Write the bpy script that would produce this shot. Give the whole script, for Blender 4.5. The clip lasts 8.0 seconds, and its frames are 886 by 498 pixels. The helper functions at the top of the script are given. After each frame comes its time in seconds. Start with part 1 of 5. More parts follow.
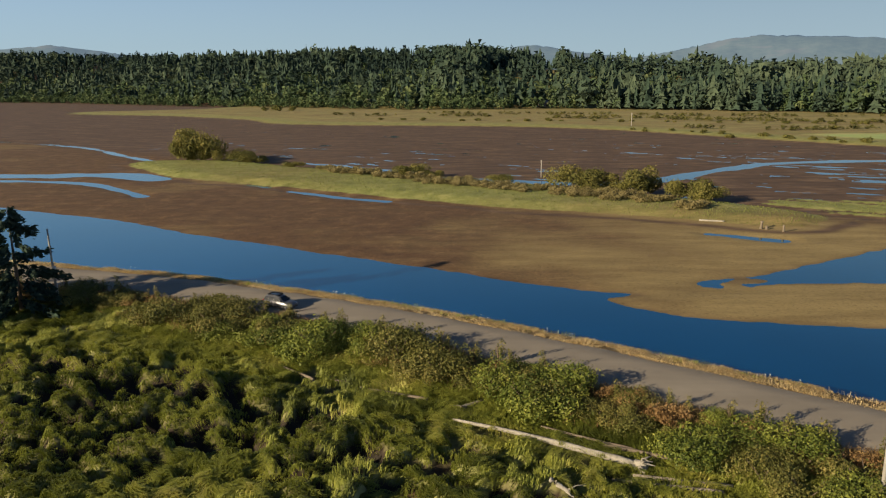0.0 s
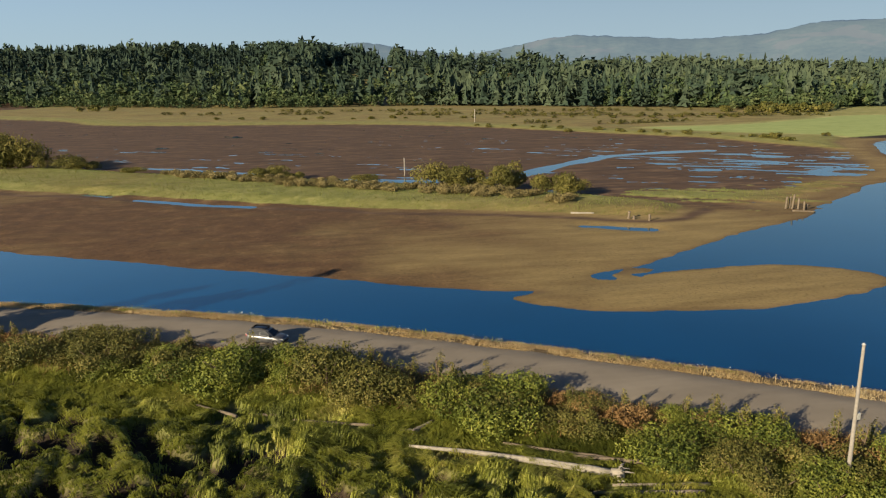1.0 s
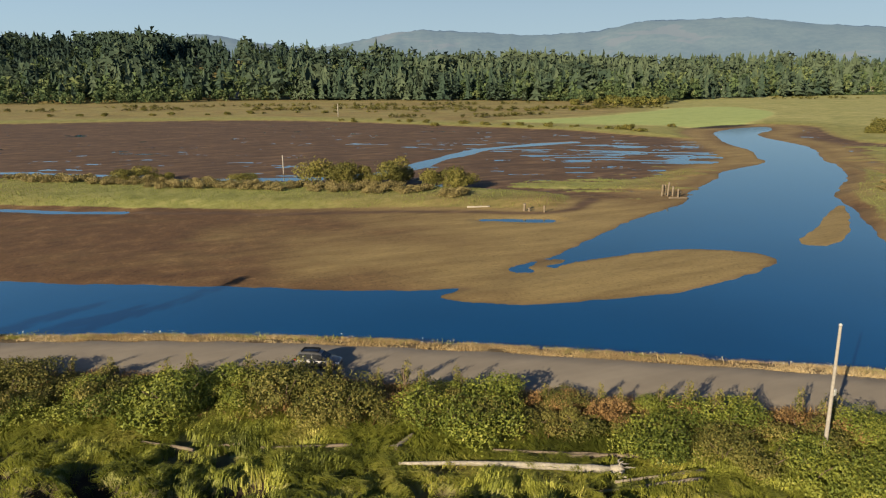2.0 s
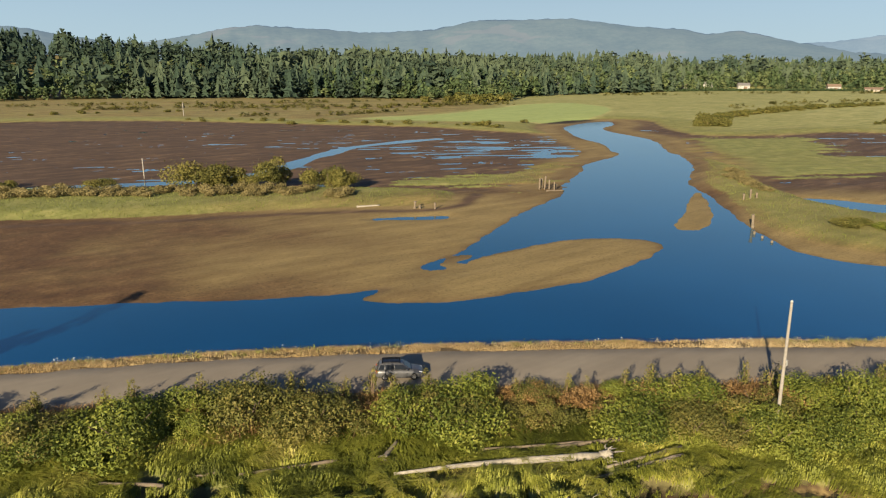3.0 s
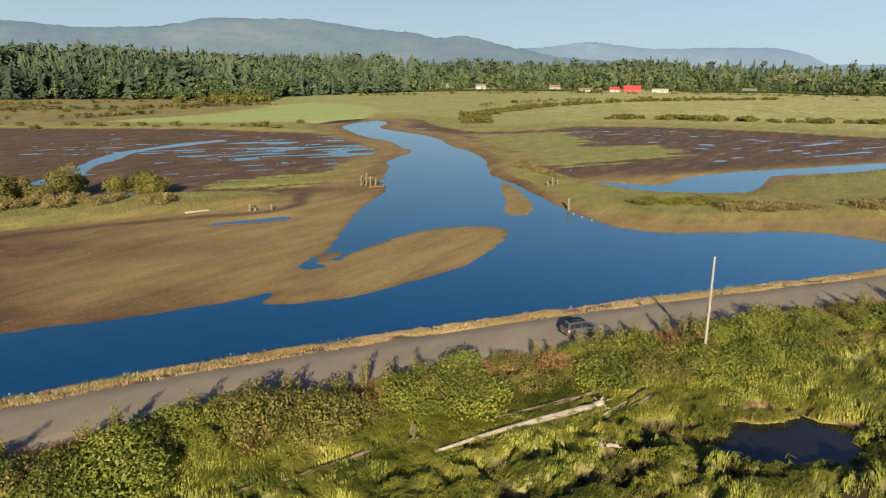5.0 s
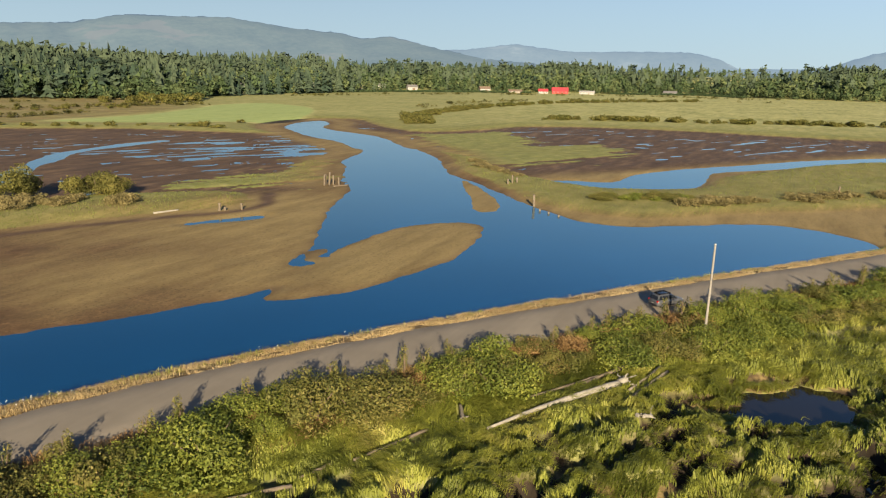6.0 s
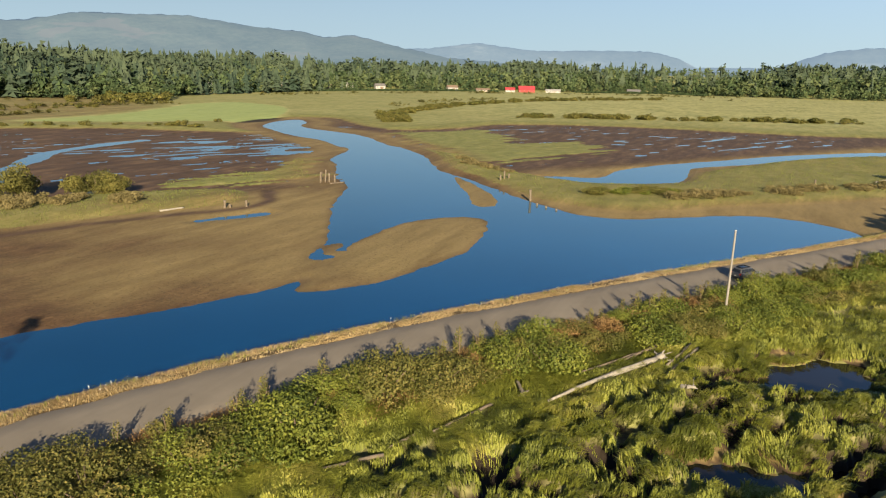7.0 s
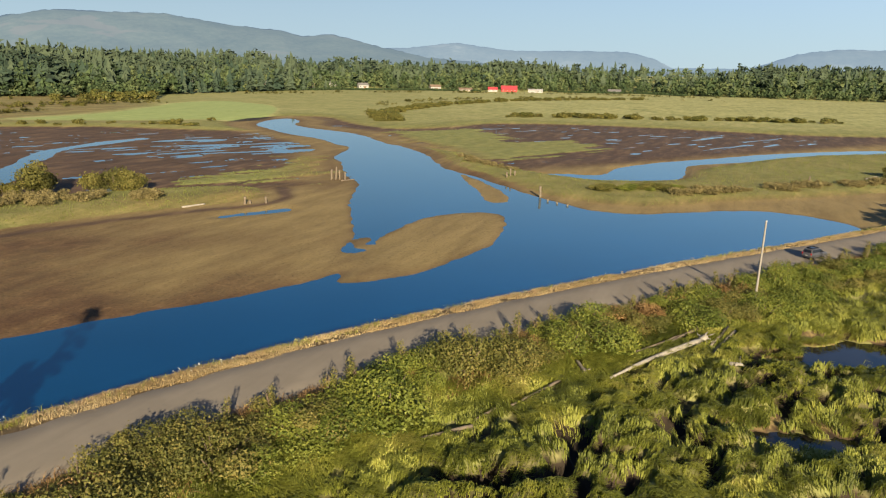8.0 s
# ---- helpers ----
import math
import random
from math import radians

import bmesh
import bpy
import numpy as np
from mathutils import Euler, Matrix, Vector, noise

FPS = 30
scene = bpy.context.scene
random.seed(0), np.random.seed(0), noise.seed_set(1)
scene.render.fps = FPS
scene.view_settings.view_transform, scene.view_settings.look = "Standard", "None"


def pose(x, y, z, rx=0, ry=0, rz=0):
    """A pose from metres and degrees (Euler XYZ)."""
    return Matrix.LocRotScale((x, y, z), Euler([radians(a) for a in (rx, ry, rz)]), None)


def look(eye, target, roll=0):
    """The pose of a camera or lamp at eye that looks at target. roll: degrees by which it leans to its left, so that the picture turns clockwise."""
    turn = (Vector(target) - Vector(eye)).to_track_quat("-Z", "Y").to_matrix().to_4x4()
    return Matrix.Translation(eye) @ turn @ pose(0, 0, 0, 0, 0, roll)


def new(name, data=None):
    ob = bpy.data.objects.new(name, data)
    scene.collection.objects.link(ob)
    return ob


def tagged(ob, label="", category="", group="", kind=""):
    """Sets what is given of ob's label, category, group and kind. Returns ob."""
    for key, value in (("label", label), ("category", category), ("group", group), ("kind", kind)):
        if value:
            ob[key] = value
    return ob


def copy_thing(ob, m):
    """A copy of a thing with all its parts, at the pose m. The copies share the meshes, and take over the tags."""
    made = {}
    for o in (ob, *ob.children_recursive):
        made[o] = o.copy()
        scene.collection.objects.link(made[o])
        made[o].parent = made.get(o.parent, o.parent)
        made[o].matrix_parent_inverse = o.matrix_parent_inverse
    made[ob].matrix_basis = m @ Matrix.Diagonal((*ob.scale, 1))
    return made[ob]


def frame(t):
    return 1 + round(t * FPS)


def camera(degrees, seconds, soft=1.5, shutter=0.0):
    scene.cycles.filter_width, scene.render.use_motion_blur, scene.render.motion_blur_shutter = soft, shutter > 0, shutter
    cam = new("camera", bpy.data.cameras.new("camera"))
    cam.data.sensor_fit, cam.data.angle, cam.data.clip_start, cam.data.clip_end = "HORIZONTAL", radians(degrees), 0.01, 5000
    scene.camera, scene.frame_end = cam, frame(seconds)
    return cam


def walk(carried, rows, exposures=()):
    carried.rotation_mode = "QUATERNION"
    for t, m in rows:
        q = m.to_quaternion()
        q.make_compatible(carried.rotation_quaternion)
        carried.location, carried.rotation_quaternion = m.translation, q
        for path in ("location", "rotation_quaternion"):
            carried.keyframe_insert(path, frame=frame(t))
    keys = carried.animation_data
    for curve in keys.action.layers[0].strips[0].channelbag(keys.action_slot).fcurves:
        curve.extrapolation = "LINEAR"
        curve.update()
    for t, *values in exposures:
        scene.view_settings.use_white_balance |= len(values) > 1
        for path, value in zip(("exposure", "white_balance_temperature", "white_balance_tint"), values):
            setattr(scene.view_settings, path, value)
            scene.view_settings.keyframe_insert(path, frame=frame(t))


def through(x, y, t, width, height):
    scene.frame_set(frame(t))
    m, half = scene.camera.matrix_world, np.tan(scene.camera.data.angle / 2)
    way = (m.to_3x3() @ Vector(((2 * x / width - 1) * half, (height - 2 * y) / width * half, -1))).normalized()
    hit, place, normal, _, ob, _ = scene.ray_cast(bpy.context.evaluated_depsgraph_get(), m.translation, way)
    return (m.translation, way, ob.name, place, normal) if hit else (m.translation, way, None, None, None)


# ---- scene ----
cam = camera(64.0, 8.0, 1.2)
PATH = [
    (0, (1.253, -0.652, 31.46), (1.211, 1.295, 31.003), -0.5),
    (0.5, (-2.887, 2.118, 31.489), (-2.713, 4.057, 31.029), -0.6),
    (1, (-7.349, 5.141, 31.527), (-6.944, 7.043, 31.059), -0.6),
    (1.5, (-11.502, 8.036, 31.584), (-10.904, 9.883, 31.105), -0.5),
    (1.7, (-13.274, 9.216, 31.587), (-12.6, 11.037, 31.106), -0.5),
    (2.8, (-22.853, 16.088, 31.712), (-21.765, 17.691, 31.214), -0.0),
    (3, (-24.499, 17.212, 31.718), (-23.341, 18.765, 31.223), -0.1),
    (3.5, (-28.412, 20.204, 31.616), (-27.084, 21.615, 31.122), 0.1),
    (4, (-32.848, 23.603, 31.515), (-31.384, 24.873, 31.022), 0.3),
    (4.5, (-36.705, 26.711, 31.362), (-35.154, 27.873, 30.87), 0.4),
    (5, (-40.885, 30.018, 31.211), (-39.252, 31.064, 30.72), 0.5),
    (5.2, (-42.542, 31.485, 31.14), (-40.884, 32.49, 30.649), 0.7),
    (6.3, (-50.984, 38.498, 30.912), (-49.232, 39.331, 30.426), 0.9),
    (6.5, (-52.48, 39.539, 30.913), (-50.719, 40.353, 30.425), 0.8),
    (7, (-56.501, 42.727, 30.785), (-54.724, 43.505, 30.298), 1.0),
    (7.5, (-60.093, 45.755, 30.663), (-58.302, 46.5, 30.177), 1.1),
    (8, (-64.011, 48.952, 30.603), (-62.21, 49.673, 30.116), 1.2),
]
walk(cam, [(t, look(eye, target, roll)) for t, eye, target, roll in PATH], [(0, 0.76), (1.5, 0.92), (3.5, 1.09), (8, 1.12)])

# ---------------------------------------------------------------- light
SUN_AZ, SUN_EL = 238.0, 18.5          # compass degrees clockwise from +y, and height
world = bpy.data.worlds.new("sky")
scene.world = world
world.use_nodes = True
wn = world.node_tree.nodes
sky = wn.new("ShaderNodeTexSky")
sky.sky_type, sky.sun_disc = "NISHITA", False
sky.sun_elevation, sky.sun_rotation = radians(SUN_EL), radians(360 - SUN_AZ)
sky.air_density, sky.dust_density, sky.ozone_density = 0.75, 0.2, 3.6
sky.altitude = 900
wn["Background"].inputs["Strength"].default_value = 0.053
# a pale haze lies along the whole horizon and thins out upwards
dome = wn.new("ShaderNodeTexCoord")
split = wn.new("ShaderNodeSeparateXYZ")
world.node_tree.links.new(dome.outputs["Generated"], split.inputs[0])
haze_fac = wn.new("ShaderNodeMapRange")
haze_fac.interpolation_type = "SMOOTHSTEP"
for socket, value in (("From Min", -0.02), ("From Max", 0.36), ("To Min", 0.9), ("To Max", 0.0)):
    haze_fac.inputs[socket].default_value = value
world.node_tree.links.new(split.outputs[2], haze_fac.inputs["Value"])
haze = wn.new("ShaderNodeMix")
haze.data_type = "RGBA"
haze.inputs[7].default_value = (4.15, 5.45, 6.2, 1)
world.node_tree.links.new(haze_fac.outputs[0], haze.inputs[0])
world.node_tree.links.new(sky.outputs[0], haze.inputs[6])
world.node_tree.links.new(haze.outputs[2], wn["Background"].inputs["Color"])

sun_dir = Vector((math.sin(radians(SUN_AZ)) * math.cos(radians(SUN_EL)), math.cos(radians(SUN_AZ)) * math.cos(radians(SUN_EL)), math.sin(radians(SUN_EL))))
sun = new("sun", bpy.data.lights.new("sun", "SUN"))
sun.data.energy, sun.data.angle, sun.data.color = 5.2, radians(0.53), (1.0, 0.83, 0.58)
sun.matrix_world = look(tuple(sun_dir * 200), (0, 0, 0))


# ---------------------------------------------------------------- numeric helpers
def lattice(i, j, seed):
    n = (i * 374761393 + j * 668265263 + seed * 974634777) & 0x7FFFFFFF
    n = ((n ^ (n >> 13)) * 1274126177) & 0x7FFFFFFF
    return ((n ^ (n >> 16)) & 0xFFFF) / 65535.0


def vnoise(x, y, seed=0):
    """Value noise in 0..1 on arrays."""
    xi, yi = np.floor(x).astype(np.int64), np.floor(y).astype(np.int64)
    u, v = x - xi, y - yi
    u, v = u * u * (3 - 2 * u), v * v * (3 - 2 * v)
    a, b = lattice(xi, yi, seed), lattice(xi + 1, yi, seed)
    c, d = lattice(xi, yi + 1, seed), lattice(xi + 1, yi + 1, seed)
    return (a * (1 - u) + b * u) * (1 - v) + (c * (1 - u) + d * u) * v


def fbm(x, y, seed=0, octaves=4):
    total, amp, norm = 0.0, 1.0, 0.0
    for k in range(octaves):
        total = total + amp * vnoise(x * 2 ** k + 17.3 * k, y * 2 ** k - 9.1 * k, seed + k)
        norm += amp
        amp *= 0.5
    return total / norm


def smooth(a, b, x):
    t = np.clip((x - a) / (b - a), 0, 1)
    return t * t * (3 - 2 * t)


def spline(points, closed, steps=5):
    """Catmull-Rom through the points."""
    p = np.array(points, float)
    n = len(p)
    out = []
    for i in range(n if closed else n - 1):
        if closed:
            a, b, c, d = p[(i - 1) % n], p[i], p[(i + 1) % n], p[(i + 2) % n]
        else:
            a, b, c, d = p[max(i - 1, 0)], p[i], p[i + 1], p[min(i + 2, n - 1)]
        for k in range(steps):
            t = k / steps
            out.append(0.5 * (2 * b + (c - a) * t + (2 * a - 5 * b + 4 * c - d) * t * t + (3 * b - a - 3 * c + d) * t ** 3))
    if not closed:
        out.append(p[-1])
    return np.array(out)


def line_distance(line, X, Y, closed=False):
    """Distance to a polyline, the side (left of it is positive), and the length along it, on flat arrays."""
    best = np.full(X.shape, 1e9)
    side = np.ones(X.shape)
    along = np.zeros(X.shape)
    pts = list(line) + ([line[0]] if closed else [])
    run = 0.0
    for a, b in zip(pts[:-1], pts[1:]):
        ex, ey = b[0] - a[0], b[1] - a[1]
        ll = ex * ex + ey * ey
        if ll < 1e-9:
            continue
        t = np.clip(((X - a[0]) * ex + (Y - a[1]) * ey) / ll, 0, 1)
        dx, dy = X - a[0] - t * ex, Y - a[1] - t * ey
        d = dx * dx + dy * dy
        m = d < best
        best = np.where(m, d, best)
        side = np.where(m, np.sign(ex * dy - ey * dx), side)
        along = np.where(m, run + t * math.sqrt(ll), along)
        run += math.sqrt(ll)
    return np.sqrt(best), side, along


def region(poly, X, Y, reach=40.0):
    """Signed distance to a closed outline: positive inside. Far outside it is -reach."""
    out = np.full(X.shape, -float(reach))
    lo, hi = poly.min(0) - reach, poly.max(0) + reach
    m = (X > lo[0]) & (X < hi[0]) & (Y > lo[1]) & (Y < hi[1])
    if not m.any():
        return out
    x, y = X[m], Y[m]
    d, _, _ = line_distance(poly, x, y, True)
    inside = np.zeros(x.shape, bool)
    q = np.roll(poly, -1, axis=0)
    for a, b in zip(poly, q):
        if a[1] == b[1]:
            continue
        cross = (a[1] > y) != (b[1] > y)
        inside ^= cross & (x < (b[0] - a[0]) * (y - a[1]) / (b[1] - a[1]) + a[0])
    out[m] = np.where(inside, d, -np.minimum(d, reach))
    return out


# ---------------------------------------------------------------- the plan
ROAD = spline([(-200, 132), (-125, 119), (-90, 111), (-66, 104), (-44, 97.5), (-32, 92.5), (-19.5, 87), (-5.5, 80), (13.5, 68.3), (35, 53.6), (52, 41),
               (78, 21.5), (105, 2), (140, -24), (200, -64), (300, -120)], False, 8)
HALF = 4.3                            # half of the road's width
ROAD_SHIFT = 1.0                      # the asphalt lies towards the river side of the dike
ROAD_Z = 3.0
# the tidal river: mud shore first, then back down the far bank and along under the road
SHORE = [(-420, 300), (-240, 235), (-160, 203), (-114, 180), (-82, 165), (-63, 153), (-47, 143), (-26, 131), (-10, 121.5), (6, 112), (17, 106.5), (25, 104.2), (30, 102.4), (24, 100.6), (24.5, 99),
         (28, 95.5), (34, 91.5), (44, 89), (57, 88), (72, 90), (82, 93), (84.5, 97.5), (79, 105.5), (69, 109), (60, 109), (50, 108.5), (44, 109.5), (52, 113), (62, 120),
         (72, 126), (87, 134), (106, 142), (117, 153), (128, 160), (143, 169), (158, 181), (180, 188), (191, 194), (196, 203), (210, 218), (229, 252), (250, 278), (262, 291)]
FAR_BANK = [(290, 305), (315, 306), (300, 288), (268, 268), (244, 219), (212, 187), (200, 170), (183, 154), (166, 143), (150, 132), (135, 116), (123, 105), (110, 93),
            (101, 82), (98, 74), (100, 66), (107, 56), (115, 46), (117, 37), (114, 29), (107, 22), (92, 22), (66, 38), (30, 62), (-10, 85), (-60, 108), (-120, 125), (-200, 140), (-420, 170)]
RIVER = spline(SHORE + FAR_BANK, True, 4)
BAR = np.array([(97.5, 100.5), (100, 103.5), (112, 109.5), (124, 116.5), (138, 124), (129, 116), (116, 105.5), (106, 100), (100, 98.5)], float)
STRIP = spline([(-128, 276), (-92, 238), (-64, 223), (-33, 204), (-16, 193), (12, 177), (40, 166.5), (60, 156), (70, 151), (79, 152), (87, 161), (84, 170), (74, 181), (60, 193),
                (34, 212), (10, 229), (-21, 249), (-54, 265), (-94, 293), (-128, 291)], True, 4)
MARSH_A = spline([(92, 191), (80, 178), (92, 164), (112, 158), (128, 164), (146, 178), (156, 187), (146, 193), (126, 186), (106, 184)], True, 4)
BERM = spline([(205, 176), (186, 160), (168, 147), (150, 136), (136, 119), (124, 107), (112, 92), (106, 77), (108, 66), (116, 56), (126, 46), (142, 26), (178, -8), (260, -70),
               (330, -40), (280, 0), (243, 30), (212, 46), (188, 58), (165, 60), (154, 66), (147, 82), (151, 103), (166, 122), (190, 144)], True, 4)
MARSH_B = spline([(262, 212), (232, 188), (206, 160), (184, 140), (180, 126), (204, 114), (240, 104), (262, 118), (250, 140), (284, 160), (300, 176), (288, 196)], True, 4)
POOL = spline([(150, 103), (145, 88), (150, 77), (158, 66), (166, 62), (186, 62), (200, 61), (217, 47), (252, 18), (282, -14), (300, -24), (304, -14), (284, 10), (258, 34), (228, 55), (204, 72), (180, 83), (160, 86), (156, 98)], True, 4)
FIELD = spline([(-460, 860), (-300, 735), (-190, 640), (-134, 560), (38, 510), (106, 460), (152, 396), (196, 338), (208, 296), (224, 262), (246, 292), (272, 312), (312, 318), (332, 296), (306, 266),
                (284, 240), (272, 214), (304, 190), (349, 176), (371, 111), (366, 20), (381, -27), (440, -160), (520, -420), (2600, -900), (4700, 800), (4700, 4700), (-200, 4700), (-260, 1300)], True, 3)
GREEN = spline([(198, 404), (234, 411), (274, 415), (339, 444), (397, 472), (450, 464), (429, 400), (368, 346), (286, 307), (243, 339), (214, 369)], True, 3)
POND = spline([(14.8, 41.2), (18, 40), (22, 38), (26, 35), (26.6, 32.6), (24, 30.2), (20.6, 28.6), (18.2, 30.6), (16.6, 34), (15.2, 37.5)], True, 4)
POND_B = spline([(-4.2, 44.4), (-2.2, 44.2), (-1.6, 41.6), (-1.2, 38.6), (-0.8, 36.2), (-3.2, 36.6), (-4, 39.5)], True, 4)
CREEKS = [spline([(-10, 238), (13, 231.5), (36, 223.5), (57, 224), (72, 234), (86, 248), (104, 262), (122, 275), (152, 281), (170, 282)], False, 4),
          spline([(-230, 258), (-180, 252), (-150, 250), (-123, 252), (-102, 240)], False, 4),
          spline([(-160, 238), (-125, 231), (-104, 215), (-90, 201)], False, 4),
          spline([(-49, 209), (-40, 203), (-32, 197), (-18, 190)], False, 4),
          spline([(-70, 228), (-64, 224), (-58, 219)], False, 4),
          spline([(54, 146), (60, 142.5), (66, 139)], False, 4),
          spline([(-60, 285), (-46, 277), (-20, 258), (-8, 252)], False, 4),
          spline([(-300, 430), (-200, 372), (-150, 320), (-122, 292)], False, 4)]
CREEK_W = [3.6, 5.5, 2.0, 1.2, 1.6, 1.3, 1.6, 1.8]
FOREST = spline([(-1700, 1500), (-920, 1417), (-445, 1103), (-150, 887), (-10, 820), (118, 832), (238, 795), (318, 712), (385, 640), (395, 560), (450, 545), (520, 620), (641, 650),
                 (850, 590), (1000, 450), (1080, 320), (1150, 190), (1080, 90), (1060, -139), (1040, -420)], False, 6)


def axis(cuts):
    """Grid lines that step evenly in each stretch and grow between stretches."""
    out = [cuts[0][0]]
    for (a, sa), (b, sb) in zip(cuts[:-1], cuts[1:]):
        x = a
        while x < b - 1e-6:
            s = sa + (sb - sa) * (x - a) / (b - a)
            x = min(x + s, b)
            out.append(x)
    return np.array(out)


def ground_height(X, Y):
    """Height and the cover masks (grass, tan, field with marsh gaps, wet) at flat arrays of places."""
    rd, rs, ra = line_distance(ROAD, X, Y)
    d = rd * rs                                     # positive on the river side
    sd = -region(RIVER, X, Y, 60)                   # positive on land
    bar = region(BAR, X, Y, 10)
    strip, ma, berm, mb = region(STRIP, X, Y, 20), region(MARSH_A, X, Y, 20), region(BERM, X, Y, 20), region(MARSH_B, X, Y, 25)
    pool, field, green = region(POOL, X, Y, 20), region(FIELD, X, Y, 60), region(GREEN, X, Y, 40)
    n1, n2, n3 = fbm(X / 14, Y / 14, 1), fbm(X / 3.1, Y / 3.1, 5), fbm(X / 60, Y / 60, 9)
    # estuary
    wob = (n2 - 0.5) * 1.6 + (n1 - 0.5) * 2.0
    edge = (n2 - 0.5) * 1.3 + (n1 - 0.5) * 2.2
    sd = sd + edge * smooth(9, 3, np.abs(sd))
    e = np.where(sd > 0, 0.05 * np.minimum(sd, 3) + 0.018 * np.clip(sd + wob * 0.5 - 3, 0, 11) + (n2 - 0.5) * (0.015 + 0.04 * smooth(1, 6, sd)), 0.09 * np.maximum(sd, -9))
    behind = smooth(0, 30, Y + 0.72 * X - 212) * smooth(-5, 10, sd) * smooth(8, -4, berm)         # flats past the grassy strip
    streak = fbm((X * 0.86 - Y * 0.5) / 13, (X * 0.5 + Y * 0.86) / 2.9, 21, 3)
    marsh_edge = (n1 - 0.5) * 14 + (streak - 0.5) * 34
    damp = 0.285 + 0.175 * smooth(75, 10, np.hypot(X - 165, (Y - 228) * 1.1)) + 0.015 * smooth(120, 20, np.hypot(X - 330, Y - 110)) - 0.06 * smooth(330, 480, Y)
    flats = np.clip((streak - damp) * 0.55, -0.12, 0.14) + 0.005
    e = e * (1 - behind) + np.where(sd < 12, np.maximum(flats, 0.05 * smooth(16, 4, sd)), flats) * behind
    e = np.maximum(e, np.where(bar > -2, 0.06 * (bar + wob * 0.6) + 0.03, -9))
    # a shallow saddle joins spit and flat
    saddle = smooth(17, 3, np.hypot(X - 44, (Y - 108 - 0.25 * (X - 44)) * 2.0))
    e = e * (1 - saddle) + saddle * ((fbm(X / 3.4, Y / 1.3, 55, 3) - 0.51) * 0.16)
    for line, w in zip(CREEKS, CREEK_W):
        lo, hi = line.min(0) - 12, line.max(0) + 12
        m = (X > lo[0]) & (X < hi[0]) & (Y > lo[1]) & (Y < hi[1])
        if m.any():
            c, _, ca = line_distance(line, X[m], Y[m])
            c = c - w * (0.6 + 0.8 * vnoise(ca / 9, ca * 0 + w, 3)) + (n2[m] - 0.5) * 1.2
            e[m] = np.minimum(e[m], np.where(c < 3, 0.10 * c - 0.02, 9))
    e = e + (0.95 * smooth(-1, 7, strip + wob) + 0.25 * smooth(3, 9, strip)) * 1.0
    e = e + 0.28 * smooth(-2, 3, ma - 2.5 + marsh_edge)
    e = e + 0.95 * smooth(-2, 8, berm + wob) + (n1 - 0.5) * 0.5 * smooth(0, 6, berm)
    e = e + 0.3 * smooth(-6, 6, mb + marsh_edge)
    e = np.where(pool > -1.5, np.minimum(e, -0.12 * (pool + wob * 0.7)), e)
    e = e + 1.3 * smooth(-3, 16, field + wob) + smooth(20, 60, field) * (n3 - 0.4) * 1.0
    # dike under the road
    side = np.interp(d, [-400, -60, -14, -9, -6.2, -4.4, 5.6, 8.6, 11.2, 13.5], [1.75, 1.75, 1.8, 2.25, 2.75, 2.93, 2.93, 2.45, -0.2, -0.9])
    hum = smooth(-12, -19, d)
    lump = tussocks(X, Y)
    far_marsh = wildness(X, Y, d)
    side = side + hum * ((0.6 * smooth(0.36, 0.62, lump) + 1.6 * (lump - 0.36) - 0.58) * (0.55 + 1.35 * far_marsh)) + (n2 - 0.5) * 0.25 * smooth(-5, -7, d)
    rim = np.zeros(X.shape)
    for p in (POND, POND_B):
        pd = region(p, X, Y, 6) + (n2 - 0.5) * 3.4 + (0.5 - lump) * 4 + 0.5
        side = np.where(pd > -2.5, np.minimum(side, 0.95 - 0.28 * pd), side)
        rim = np.maximum(rim, smooth(-2.0, -1.0, pd) * smooth(0.3, -0.1, pd))
    h = np.where(d < 0, side, np.maximum(side, np.where(d > 7, e, -9)))
    # rising ground under the woods
    far = (Y > 350) | (X > 350)
    depth = np.zeros(X.shape)
    if far.any():
        fd, fs, _ = line_distance(FOREST, X[far], Y[far])
        depth[far] = np.where(fs > 0, fd, -fd)
    az = np.degrees(np.arctan2(X, Y))
    hill = np.interp(az, [-40, -30, -15, 0, 8, 16, 28, 40, 47, 55, 70, 100], [86, 82, 66, 56, 46, 36, 24, 20, 26, 18, 22, 22])
    h = h + hill * smooth(10, 380, depth) + smooth(5, 60, depth) * 3
    # cover
    river_side = d > 0
    grass = np.maximum.reduce([smooth(-0.5, 2.5, strip + wob), smooth(-1.5, 2, ma - 2.5 + marsh_edge), smooth(-1, 3, berm + wob) * smooth(0.8, 5, sd + wob), 0.85 * smooth(-5, 4, mb + marsh_edge),
                               smooth(0, 8, field + wob)])
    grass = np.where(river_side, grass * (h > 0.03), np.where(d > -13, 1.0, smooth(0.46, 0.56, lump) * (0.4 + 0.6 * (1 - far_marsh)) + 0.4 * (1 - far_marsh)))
    tan = np.maximum.reduce([smooth(0.36, 0.9, n3 - 0.12 + 0.42 * smooth(-25, 85, X) + 0.25 * (n1 - 0.5) - 0.3 * behind), smooth(12, 3, sd) * 0.8 * smooth(20, 60, X) * smooth(116, 96, X), smooth(-3, 0, bar)])
    spit = smooth(30, 12, np.hypot((X - 58) * 0.7, Y - 98))
    tan = np.clip(np.maximum(tan, spit) * (1 - 0.85 * behind * smooth(6, 16, sd)), 0, 1)
    field_gap = 0.45 * smooth(10, 40, field)
